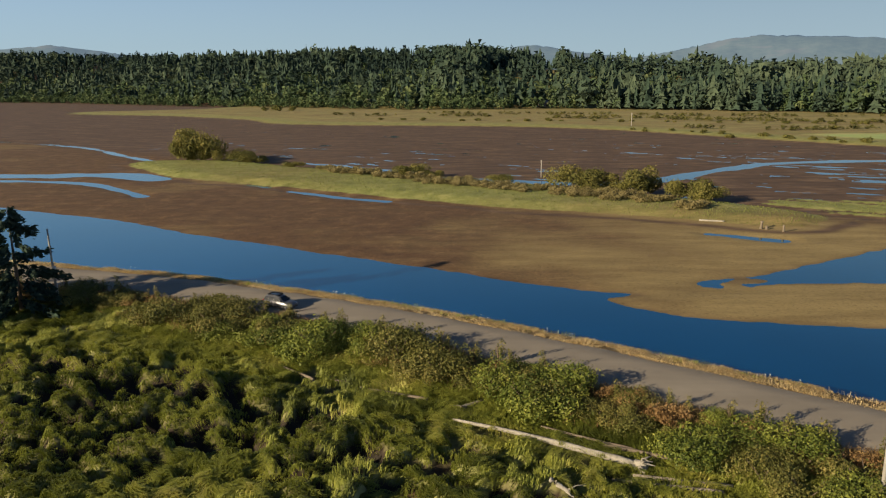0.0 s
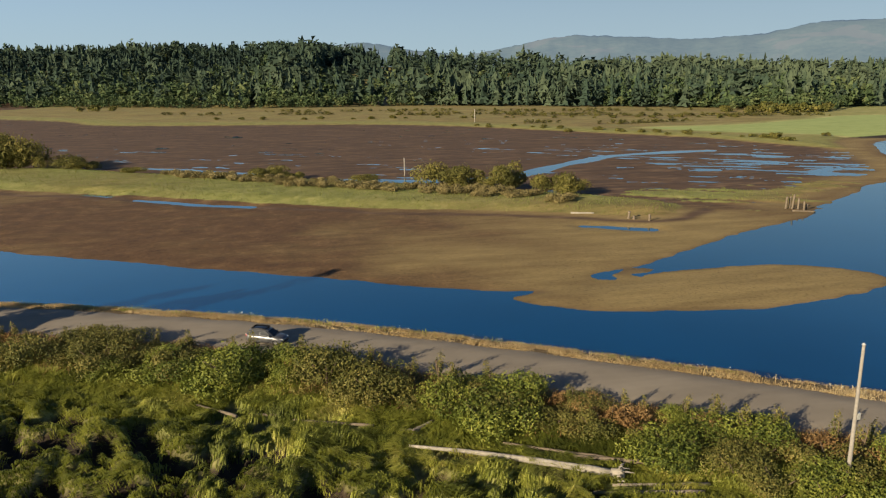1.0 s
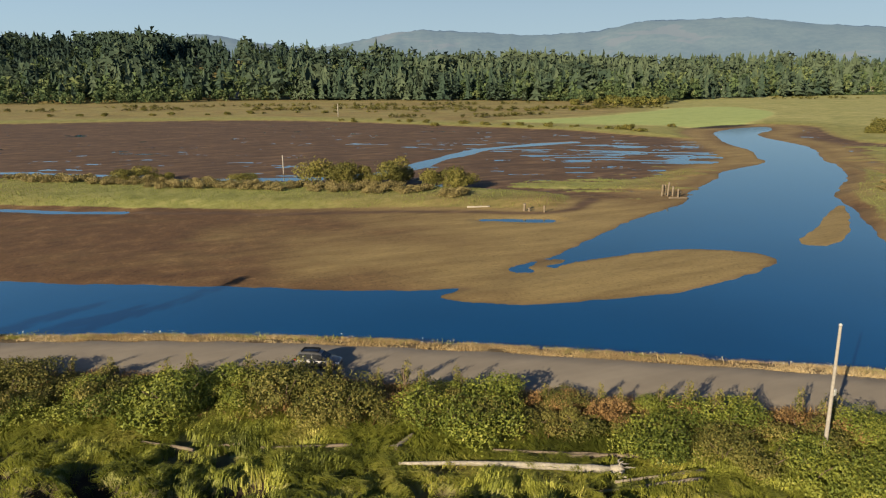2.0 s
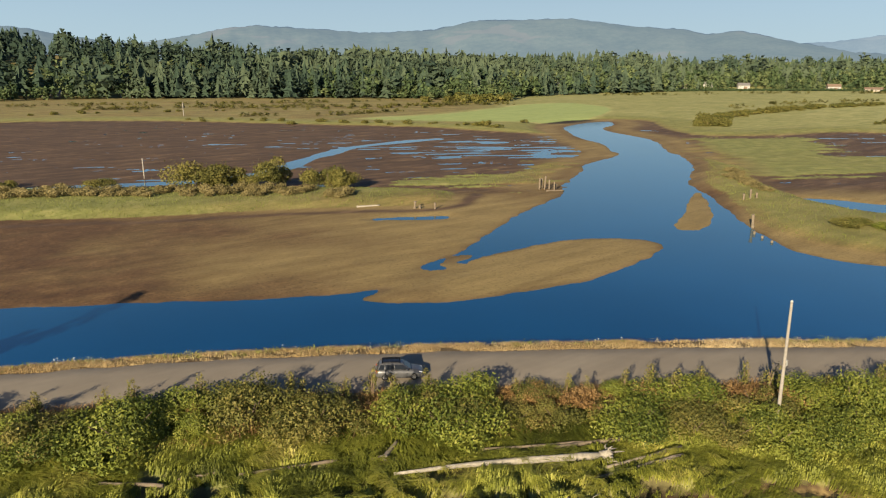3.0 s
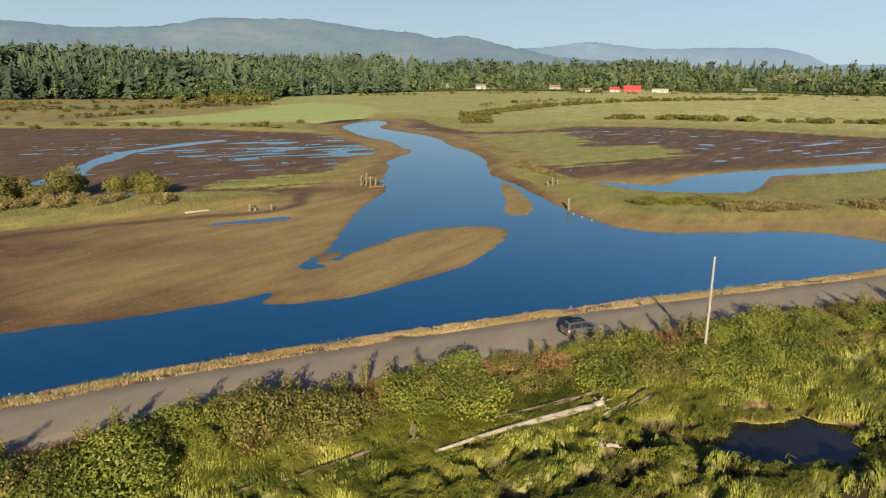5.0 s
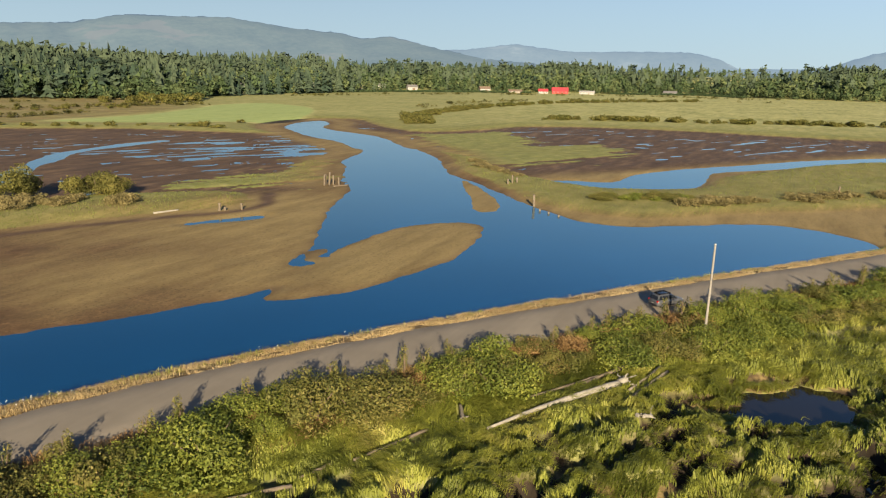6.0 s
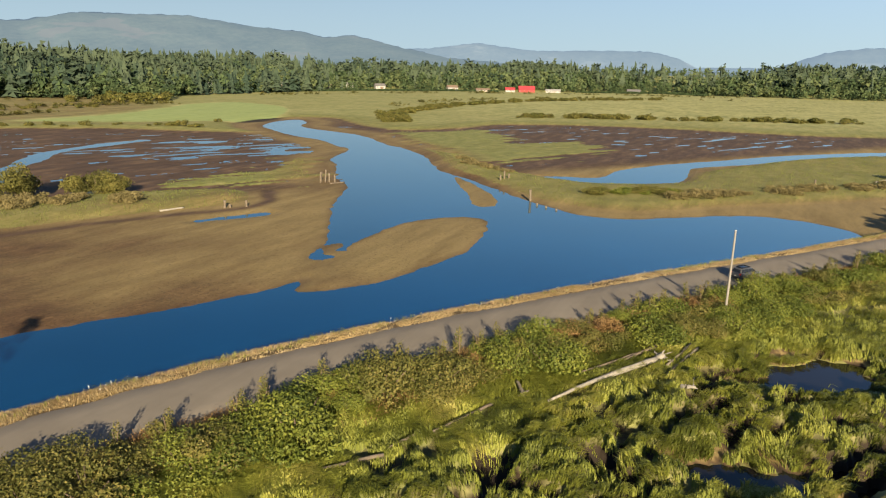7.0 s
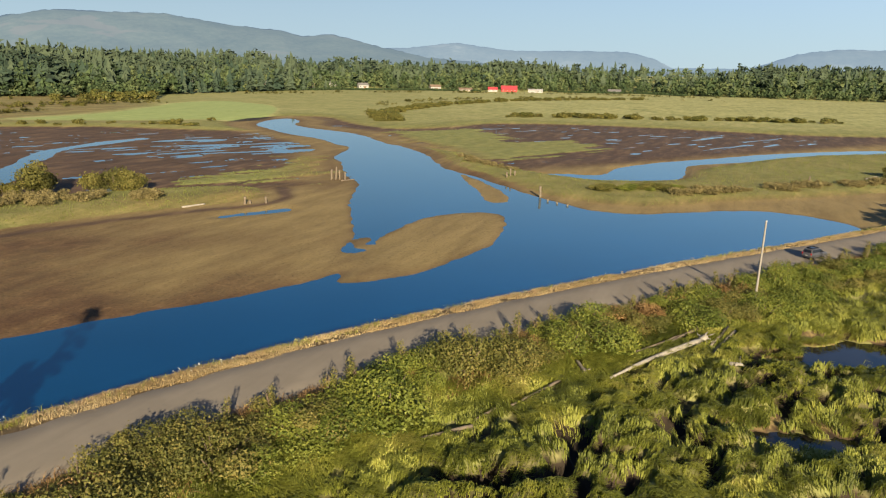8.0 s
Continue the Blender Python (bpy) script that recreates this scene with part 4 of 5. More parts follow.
for line, count, spread in (([(40, 630), (130, 590), (220, 545), (310, 505), (390, 478)], 260, 4), ([(-20, 720), (110, 670), (220, 630), (340, 585)], 240, 5), ([(-130, 700), (0, 655), (120, 612), (250, 566)], 200, 5),
                            ([(150, 470), (200, 440), (260, 452), (330, 488), (400, 560)], 130, 3), ([(600, 560), (760, 510), (900, 400), (980, 250), (1000, 80)], 330, 8), ([(480, 330), (600, 335), (720, 300), (830, 210), (880, 60)], 160, 7)):
    t = rh.uniform(0, len(line) - 1, count)
    k = np.arange(len(line))
    x, y = np.interp(t, k, [p[0] for p in line]) + rh.normal(0, spread, count), np.interp(t, k, [p[1] for p in line]) + rh.normal(0, spread, count)
    thick = fbm(x / 25, y / 25, 322, 2) > 0.42
    ditch.append(np.stack([x, y], 1)[thick])
ditch = np.concatenate(ditch)
DP = np.concatenate([ditch, ground_height(ditch[:, 0], ditch[:, 1])[0][:, None] - 0.3], 1)
tagged(new("ditch_thicket", plant_many("ditch_thicket", crowns, DP, rh.uniform(1.2, 3.6, len(DP)), rh.uniform(1.6, 3.2, len(DP)), rh.uniform(0, 0.7, len(DP)), M_WILLOW, 323)), "low olive thickets along the ditches of the far fields", "bushes", "", "stuff")
plant(willows[2], 224, 311, 20, 0.62, 1.1, "field hedges", "dark green bush on the river bank")
plant(willows[2], 258, 318, 80, 0.4, 1.0, "field hedges", "small green bush on the river bank")
for x, y, sc in ((-205, 828, 1.3), (-190, 826, 1.0), (-220, 830, 0.9), (372, 520, 1.4), (384, 512, 1.5), (400, 522, 1.6), (362, 532, 1.2), (415, 515, 1.3), (355, 548, 1.1), (390, 540, 1.7), (430, 528, 1.4)):
    plant(hedges[rb.choice((1, 2))], x, y, rb.uniform(0, 360), sc, 1.0, "field hedges", "green thicket on the far marsh")


# ---------------------------------------------------------------- firs beside the road
def fir_thing(x, y, height, radius, seed, label):
    top = tagged(new("fir_tree"), label, "tree", "firs beside the road")
    r = random.Random(seed)
    part("trunk", tube(bmesh.new(), [(0, 0, -0.3), (0.05, 0, height * 0.4), (0, 0.05, height)], [0.02 * height, 0.014 * height, 0.02], 9, 0.08, r), M_BARK, top)
    n = 6000
    q = np.random.RandomState(seed)
    limbs = 90
    la, lz = q.uniform(0, 2 * math.pi, limbs), np.sort(q.uniform(0.08, 0.97, limbs))
    lr = radius * (1 - lz) ** 0.62 * q.uniform(0.6, 1.15, limbs) + 0.25
    pick = q.choice(limbs, n, p=lr / lr.sum())
    t = q.uniform(0.15, 1, n) ** 0.7
    rad = lr[pick] * t
    wob = q.normal(0, 0.22, n)
    P = np.stack([np.cos(la[pick] + wob / (rad + 0.5)) * rad, np.sin(la[pick] + wob / (rad + 0.5)) * rad, lz[pick] * height - 0.28 * rad + q.normal(0, 0.22, n) + 0.15 * t], 1)
    out = np.stack([np.cos(la[pick]), np.sin(la[pick]), np.full(n, -0.35)], 1) + q.normal(0, 0.35, (n, 3))
    out /= np.linalg.norm(out, axis=1)[:, None]
    side = np.cross(out, q.normal(size=(n, 3)))
    side /= np.linalg.norm(side, axis=1)[:, None]
    s = q.uniform(0.3, 0.65, n)[:, None]
    V = np.stack([P - side * s * 0.35, P + out * s, P + side * s * 0.35, P - out * s * 0.6], 1).reshape(-1, 3)
    T = np.repeat(np.clip(q.normal(0.35, 0.2, n), 0, 1), 4)
    part("crown", mesh_from("crown", V, np.arange(4 * n).reshape(n, 4), M_FIR, T), M_FIR, top)
    top.matrix_basis = pose(x, y, height_at(x, y))
    return top


fir_thing(-56.8, 88.2, 14.5, 7.5, 301, "dark green fir with drooping boughs beside the road")
fir_thing(-68.0, 80.0, 26.0, 6.5, 302, "tall dark green fir beside the road")
fir_thing(-70, 88, 18.0, 4.5, 303, "tall dark green fir beside the road")
for i, (x, y, h) in enumerate(((90, 1.5, 9.5), (93, -1.5, 11.5), (96, -3.5, 10.5), (98, -6, 12), (101, -8, 11), (104, -10, 13), (108, -12.5, 11.5), (111, -15, 13), (115, -17, 12), (119, -20, 13))):
    fir_thing(x, y, h, 6.5, 310 + i, "dark green fir at the edge of the marsh")


# ---------------------------------------------------------------- poles
def utility_pole(x, y, height, lean_x, lean_y, seed):
    top = tagged(new("utility_pole"), "weathered grey wooden utility pole without wires, beside the road", "utility pole", "utility poles")
    z = height_at(x, y)
    r = random.Random(seed)
    line = [(lean_x * k / 6, lean_y * k / 6, -0.5 + (height + 0.5) * k / 6) for k in range(7)]
    part("shaft", tube(bmesh.new(), line, [0.17 - 0.011 * k for k in range(7)], 12, 0.03, r), M_POLE, top)
    bm = box(bmesh.new(), (0.26, 0.34, 0.5), (0.22 + lean_x * 0.5, 0, height * 0.52), None, 0.02)
    b = part("junction_box", bm, M_BOX, top, "pale grey metal junction box")
    part("conduit", tube(bmesh.new(), [(0.2, 0.05, -0.3), (0.2 + lean_x * 0.45, 0.05, height * 0.5)], [0.03, 0.03], 8), M_BOX, top)
    cap = bmesh.new()
    bmesh.ops.create_cone(cap, cap_ends=True, segments=12, radius1=0.15, radius2=0.05, depth=0.12, matrix=Matrix.Translation((lean_x, lean_y, height + 0.05)))
    part("cap", cap, M_BOX, top, "pale metal pole cap")
    top.matrix_basis = pose(x, y, z)
    return top


M_BOX = plain("galvanised_metal", (0.55, 0.55, 0.52), 0.5, 0.5, 0.15, 4)
utility_pole(30.7, 44.0, 11.3, -0.28, -0.1, 1)
utility_pole(-52.8, 90.0, 10.9, -0.15, 0.0, 2)


# ---------------------------------------------------------------- driftwood
LOGS = []


def log_thing(x0, y0, x1, y1, r0, r1, seed, mat, label, roots=0, lift=0.25, sag=0.0):
    rnd = random.Random(seed)
    top = tagged(new("driftwood_log"), label, "log", "driftwood in the marsh")
    n = 9
    z0, z1 = height_at(x0, y0) + lift + r0 * 0.5, height_at(x1, y1) + lift + r1 * 0.6
    rise = max(0.0, max(height_at(x0 + (x1 - x0) * k / 8, y0 + (y1 - y0) * k / 8) + 0.05 - z0 - (z1 - z0) * k / 8 for k in range(9)))
    rise = rise if r1 > 0.3 else min(rise, 0.25)
    z0, z1 = z0 + rise, z1 + rise
    line, rad = [], []
    for k in range(n):
        t = k / (n - 1)
        line.append((x0 + (x1 - x0) * t + rnd.uniform(-0.06, 0.06), y0 + (y1 - y0) * t + rnd.uniform(-0.06, 0.06) + sag * math.sin(math.pi * t), z0 + (z1 - z0) * t))
        rad.append((r0 + (r1 - r0) * t) * rnd.uniform(0.92, 1.08))
    LOGS.append((x0, y0, x1, y1))
    part("trunk", tube(bmesh.new(), line, rad, 12, 0.09, rnd), mat, top)
    d = (Vector(line[-1]) - Vector(line[-2])).normalized()
    a = d.orthogonal().normalized()
    b = d.cross(a)
    e = Vector(line[-1])
    if roots > 6:
        burl = [e - d * 0.7, e - d * 0.25, e + d * 0.1, e + d * 0.35]
        part("root_burl", tube(bmesh.new(), burl, [r1 * 0.95, r1 * 1.35, r1 * 1.5, r1 * 0.8], 11, 0.22, rnd), mat, top)
    for k in range(roots):
        q = 2 * math.pi * k / roots + rnd.uniform(-0.3, 0.3)
        o = (a * math.cos(q) + b * math.sin(q))
        ln = rnd.uniform(0.12, 0.5) * (1.4 if k % 4 == 0 else 1.0)
        bend = d * rnd.uniform(-0.3, 0.3) + Vector((rnd.uniform(-0.2, 0.2), rnd.uniform(-0.2, 0.2), rnd.uniform(-0.15, 0.2)))
        root = [e - d * 0.3 + o * r1 * 0.3, e + d * 0.05 + o * (r1 + ln * 0.35), e + d * rnd.uniform(0.0, 0.4) + o * (r1 + ln * 0.7) + bend * 0.4, e + d * rnd.uniform(0.0, 0.6) + o * (r1 + ln) + bend]
        part("root", tube(bmesh.new(), root, [r1 * 0.55, r1 * 0.4, r1 * 0.22, 0.03], 7, 0.18, rnd), mat, top)
    return top


PALE = "bleached grey driftwood log lying in marsh grass"
log_thing(0.8, 57.2, 15.6, 49.4, 0.11, 0.36, 1, M_DRIFT, "long bleached driftwood trunk with a broken root end", 11, 0.28, 0.45)
log_thing(8.4, 56.2, 18.6, 50.2, 0.09, 0.15, 2, M_DRIFT_DARK, PALE, 0, 0.25)
log_thing(13.2, 52.9, 20.3, 49.7, 0.16, 0.2, 3, M_DRIFT_DARK, "grey-brown driftwood log lying among shrubs", 0, 0.2)
log_thing(13.0, 48.4, 20.6, 46.2, 0.12, 0.15, 4, M_DRIFT_GREY, "grey-brown driftwood log half sunk in grass", 0, 0.08)
log_thing(14.6, 48.6, 21.6, 47.0, 0.10, 0.14, 5, M_DRIFT_GREY, "grey-brown driftwood log half sunk in grass", 0, 0.1)
log_thing(-8.5, 64.3, -1.6, 61.6, 0.10, 0.14, 6, M_DRIFT_DARK, PALE, 0, 0.3)
log_thing(-17.2, 69.3, -13.4, 66.3, 0.12, 0.16, 7, M_DRIFT_DARK, PALE, 0, 0.35)
log_thing(-12.3, 66.4, -9.6, 65.4, 0.09, 0.12, 8, M_DRIFT_DARK, PALE, 0, 0.3)
log_thing(3.6, 61.2, 1.5, 59.8, 0.14, 0.22, 9, M_DRIFT_GREY, "short bleached stump with root stubs in the grass", 4, 0.2)
log_thing(8.0, 46.6, 9.3, 45.5, 0.2, 0.14, 10, M_DRIFT, "short bleached stump with root stubs in the grass", 2, 0.35)
log_thing(56, 158.6, 61, 156.6, 0.24, 0.2, 11, M_DRIFT, "bleached driftwood log on the grassy mud bank", 0, 0.0)
log_thing(183, 10, 190, 6, 0.3, 0.22, 12, M_DRIFT, "bleached driftwood log at the head of the creek", 0, 0.0)


# ---------------------------------------------------------------- old stakes and piles
def stake(x, y, h, r, lx, ly, label, group, seed, mat=None):
    rnd = random.Random(seed)
    z = height_at(x, y)
    line = [(x + lx * k / 4, y + ly * k / 4, z - 0.4 + (h + 0.4) * k / 4) for k in range(5)]
    me = bpy.data.meshes.new("wooden_post")
    bm = tube(bmesh.new(), line, [r * rnd.uniform(0.85, 1.1) for _ in line], 8, 0.12, rnd)
    bm.to_mesh(me)
    bm.free()
    me.materials.append(mat or M_DRIFT_DARK)
    return tagged(new("wooden_post", me), label, "post", group)


PILE = "rotten grey-brown wooden post standing in mud"
G_P = "old wooden posts"
stake(29.3, 237, 6.0, 0.2, 0.0, 0.2, "tall pale wooden stake standing on the mudflat", G_P, 1, M_POLE)
stake(66.3, 149.8, 1.7, 0.32, 0.1, 0, PILE, G_P, 2)
stake(69.6, 146.4, 1.5, 0.25, 0, 0.1, PILE, G_P, 3)
stake(67.2, 149.0, 0.8, 0.3, 0, 0.1, PILE, G_P, 14)
for i, (x, y, h) in enumerate(((108.5, 152.4, 3.0), (109.6, 151.6, 3.6), (110.8, 151.0, 2.6), (111.4, 149.6, 2.2), (110.2, 153.2, 2.8), (112.6, 150.4, 1.4))):
    stake(x, y, h, 0.24, rb.uniform(-0.3, 0.3), rb.uniform(-0.2, 0.2), PILE, G_P, 20 + i)
log_thing(107.5, 148.6, 112.5, 147.2, 0.2, 0.18, 31, M_DRIFT_DARK, "dark fallen post lying on the mud shore", 0, 0.1)
stake(110.2, 92.4, 2.9, 0.32, -0.25, 0.1, PILE, G_P, 40)
for i, (x, y, h) in enumerate(((105.5, 89.3, 0.7), (103.5, 86.5, 0.6), (101.5, 83.5, 0.5), (133.5, 108.5, 1.5), (135.5, 108.0, 2.2), (136.6, 107.0, 1.4), (167.3, 26.7, 1.6))):
    stake(x, y, h, 0.25, rb.uniform(-0.15, 0.15), 0, PILE, G_P, 50 + i)
stake(120, 492, 9, 0.3, 0, 0.3, "thin far pole on the marsh dike", G_P, 60, M_POLE)


# ---------------------------------------------------------------- marsh grass and verges
def scatter(area, density, seed):
    lo, hi = area.min(0), area.max(0)
    r = np.random.RandomState(seed)
    n = int((hi[0] - lo[0]) * (hi[1] - lo[1]) * density)
    X, Y = r.uniform(lo[0], hi[0], n), r.uniform(lo[1], hi[1], n)
    keep = region(area, X, Y, 1) > 0
    return X[keep], Y[keep], r


def near_logs(X, Y, reach):
    m = np.zeros(X.shape, bool)
    for x0, y0, x1, y1 in LOGS:
        d, _, _ = line_distance([(x0, y0), (x1, y1)], X, Y)
        m |= d < reach
    return m


SEDGE_AREA = np.array([(-84, 110), (-84, 92), (-44, 46), (-32, 38), (-2, 34), (0, 28), (20, 22), (60, 20), (92, 6), (150, -40), (152, -20), (80, 18), (48, 40), (14, 64), (-18, 82), (-60, 101)], float)
X, Y, r = scatter(SEDGE_AREA, 78, 91)
near = r.rand(len(X)) < np.where(X > 34, 0.45, 1.0)
X, Y = X[near], Y[near]
rd, rs, _ = line_distance(ROAD, X, Y)
lump = tussocks(X, Y)
wild = wildness(X, Y, rd * rs)
keep = (rd * rs < -8.5) & (r.rand(len(X)) < np.clip(1.2 * smooth(0.43, 0.50, lump) + 0.9 * (1 - wild) * smooth(0.34, 0.42, lump) + smooth(-14, -11, rd * rs), 0, 1)) & ~near_logs(X, Y, 0.32)
X, Y, lump, wild = X[keep], Y[keep], lump[keep], wild[keep]
H = ground_height(X, Y)[0]
keep = H > 0.9
X, Y, H, lump, wild = X[keep], Y[keep], H[keep], lump[keep], wild[keep]
n = len(X)
comb = -0.6 + (fbm(X / 7, Y / 7, 95, 3) - 0.5) * 9.0 + (fbm(X / 1.6, Y / 1.6, 96, 2) - 0.5) * 3.0 + r.normal(0, 0.25, n)
tuft = fbm(X / 1.3, Y / 1.3, 97, 2)
length = (0.32 + 0.62 * tuft + 0.4 * (1 - wild)) * r.uniform(0.6, 1.25, n)
tint = np.clip(0.40 + 1.3 * (fbm(X / 5, Y / 5, 98, 3) - 0.5) + 0.5 * (tuft - 0.5) + r.normal(0, 0.1, n) - 0.1 * wild, 0, 1)
V, F, T = blades(np.stack([X, Y, H], 1), comb, length, r.uniform(0.04, 0.10, n), r.uniform(0.7, 1.3, n), tint, 99)
tagged(new("marsh_sedge", mesh_from("marsh_sedge", V, F, M_SEDGE, T)), "matted yellow-green marsh sedge combed into swirls", "grass", "", "stuff")


def verge(name, d0, d1, density, mat, seed, lo, hi, label, xa=-110.0, xb=150.0, patchy=0.0, hmin=0.0):
    r = np.random.RandomState(seed)
    sa, sb = s_of_x(xa), s_of_x(xb)
    n = int((sb - sa) * abs(d1 - d0) * density)
    s, d = r.uniform(sa, sb, n), r.uniform(d0, d1, n)
    x, y = np.interp(s, road_len, ROAD[:, 0]), np.interp(s, road_len, ROAD[:, 1])
    tx, ty = np.interp(s, road_len, tang[:, 0]), np.interp(s, road_len, tang[:, 1])
    x, y = x - ty * d, y + tx * d
    clump = fbm(s / 2.4, d / 1.6, seed, 3)
    big = fbm(s / 8, d / 6, seed + 4, 2)
    keep = (r.rand(n) < np.clip(3.0 * (clump - 0.34), 0.04, 1)) & (big > patchy)
    x, y, clump, big = x[keep], y[keep], clump[keep], big[keep]
    z = ground_height(x, y)[0]
    k = len(x)
    V, F, T = blades(np.stack([x, y, z], 1), r.uniform(0, 6.28, k), r.uniform(lo * 0.5, hi, k) * (0.3 + 1.3 * clump), r.uniform(0.025, 0.06, k), r.uniform(0.8, 1.85, k), np.clip(0.5 + 0.8 * (big - 0.5) + r.normal(0, 0.17, k), 0, 1), seed)
    return tagged(new(name, mesh_from(name, V, F, mat, T)), label, "grass", "", "stuff")


verge("verge_straw", 5.25, 9.3, 150, M_STRAW, 401, 0.18, 0.5, "sun-bleached straw-yellow grass along the road's river edge", -125, 170)
verge("verge_wisps", 5.6, 9.4, 4, M_STRAW, 406, 0.35, 0.7, "tall pale grass stalks above the straw verge", -125, 170, 0.42)
verge("verge_weeds", 6.5, 9.8, 20, M_SEDGE, 402, 0.3, 0.85, "green weeds among the straw grass above the water", -125, 170, 0.46)
verge("dry_stalks", -5.8, -3.35, 44, M_RUST, 403, 0.4, 1.1, "rust-brown dry stalks along the road's marsh edge", -80, 150, 0.36)
verge("rust_grass", -11.0, -4.6, 36, M_RUST, 405, 0.6, 1.5, "rust-orange dry grass in patches between the shrubs", -75, 120, 0.455)
verge("roadside_grass", -8.5, -4.2, 26, M_OLIVE, 404, 0.4, 1.0, "olive grass under the roadside shrubs", -80, 150)

# white flower heads above the straw
rf_ = np.random.RandomState(77)
ss = rf_.uniform(s_of_x(-70), s_of_x(120), 300)
ss = ss[fbm(ss / 5, ss * 0, 66, 2) > 0.56]
fv, ff = [], []
for i, s in enumerate(ss):
    x, y, _ = on_road(float(s), float(rf_.uniform(6.8, 9.4)))
    g = height_at(x, y)
    z = g + rf_.uniform(0.3, 0.75)
    w = rf_.uniform(0.04, 0.085)
    b = len(fv)
    fv += [(x - w, y, z), (x, y - w, z + 0.02), (x + w, y, z), (x, y + w, z + 0.02), (x, y, z - 0.09), (x - 0.012, y, g), (x + 0.012, y, g)]
    ff += [(b, b + 1, b + 2), (b, b + 2, b + 3), (b, b + 4, b + 1), (b + 1, b + 4, b + 2), (b + 2, b + 4, b + 3), (b + 3, b + 4, b), (b + 5, b + 6, b + 4)]
tagged(new("wild_carrot_heads", mesh_from("wild_carrot_heads", fv, ff, M_FLOWER)), "small white wildflower heads above the straw grass", "flowers", "", "stuff")

# grass tufts on the muddy strip and banks
tv, tf_, tt, base = [], [], [], 0
for area, dens, seed, mat in ((STRIP, 2.2, 501, None), (BERM, 1.5, 502, None), (MARSH_A, 1.2, 503, None)):
    X, Y, r = scatter(area, dens, seed)
    H, gm = ground_height(X, Y)[:2]
    k = (H > 0.15) & (r.rand(len(X)) < gm)
    X, Y, H = X[k], Y[k], H[k]
    cl = fbm(X / 4, Y / 4, seed, 3)
    V, F, T = blades(np.stack([X, Y, H], 1), r.uniform(0, 6.28, len(X)), r.uniform(0.2, 0.45, len(X)) * (0.5 + cl), r.uniform(0.07, 0.17, len(X)), r.uniform(0.2, 0.7, len(X)), np.clip(cl * 0.62 + r.normal(0, 0.1, len(X)), 0, 1), seed)
    tv.append(V)
    tf_.append(F + base)
    tt.append(T)
    base += len(V)
tagged(new("bank_grass", mesh_from("bank_grass", np.concatenate(tv), np.concatenate(tf_), M_SALT, np.concatenate(tt))), "short olive salt grass on the mud banks", "grass", "", "stuff")

# riprap under the verge
rk = random.Random(88)
bm = bmesh.new()
for i in range(420):
    s = rk.uniform(s_of_x(-110), s_of_x(105))
    x, y, _ = on_road(s, rk.uniform(9.4, 11.3))
    sz = rk.uniform(0.15, 0.5)
    m = Matrix.Translation((x, y, height_at(x, y) + 0.05)) @ Euler((rk.random() * 3, rk.random() * 3, rk.random() * 3)).to_matrix().to_4x4() @ Matrix.Diagonal((sz, sz * rk.uniform(0.6, 1), sz * rk.uniform(0.5, 0.9), 1))
    for v in bmesh.ops.create_icosphere(bm, subdivisions=1, radius=1, matrix=m)["verts"]:
        v.co += Vector((rk.uniform(-1, 1), rk.uniform(-1, 1), rk.uniform(-1, 1))) * sz * 0.16
me = bpy.data.meshes.new("riprap")
bm.to_mesh(me)
bm.free()
me.materials.append(M_ROCK)
tagged(new("riprap", me), "dark grey rocks along the water under the road", "rocks", "", "stuff")


# ---------------------------------------------------------------- farm and houses on the far shore
M_RED = plain("red_metal_roof", (0.37, 0.045, 0.055), 0.6, 0.0, 0.15, 0.5)
M_REDWALL = plain("red_boards", (0.36, 0.05, 0.045), 0.8, 0, 0.2, 1)
M_WHITE = plain("white_boards", (0.33, 0.325, 0.31), 0.7, 0, 0.2, 1)
M_CREAM = plain("cream_boards", (0.29, 0.25, 0.21), 0.7, 0, 0.2, 1)
M_SHINGLE = plain("grey_shingles", (0.15, 0.145, 0.14), 0.9, 0, 0.25, 2)
M_BROWNROOF = plain("brown_shingles", (0.17, 0.12, 0.085), 0.9, 0, 0.25, 2)
M_PANE = plain("dark_panes", (0.03, 0.035, 0.045), 0.1, 0, 0.2, 1, 0, 0.6)


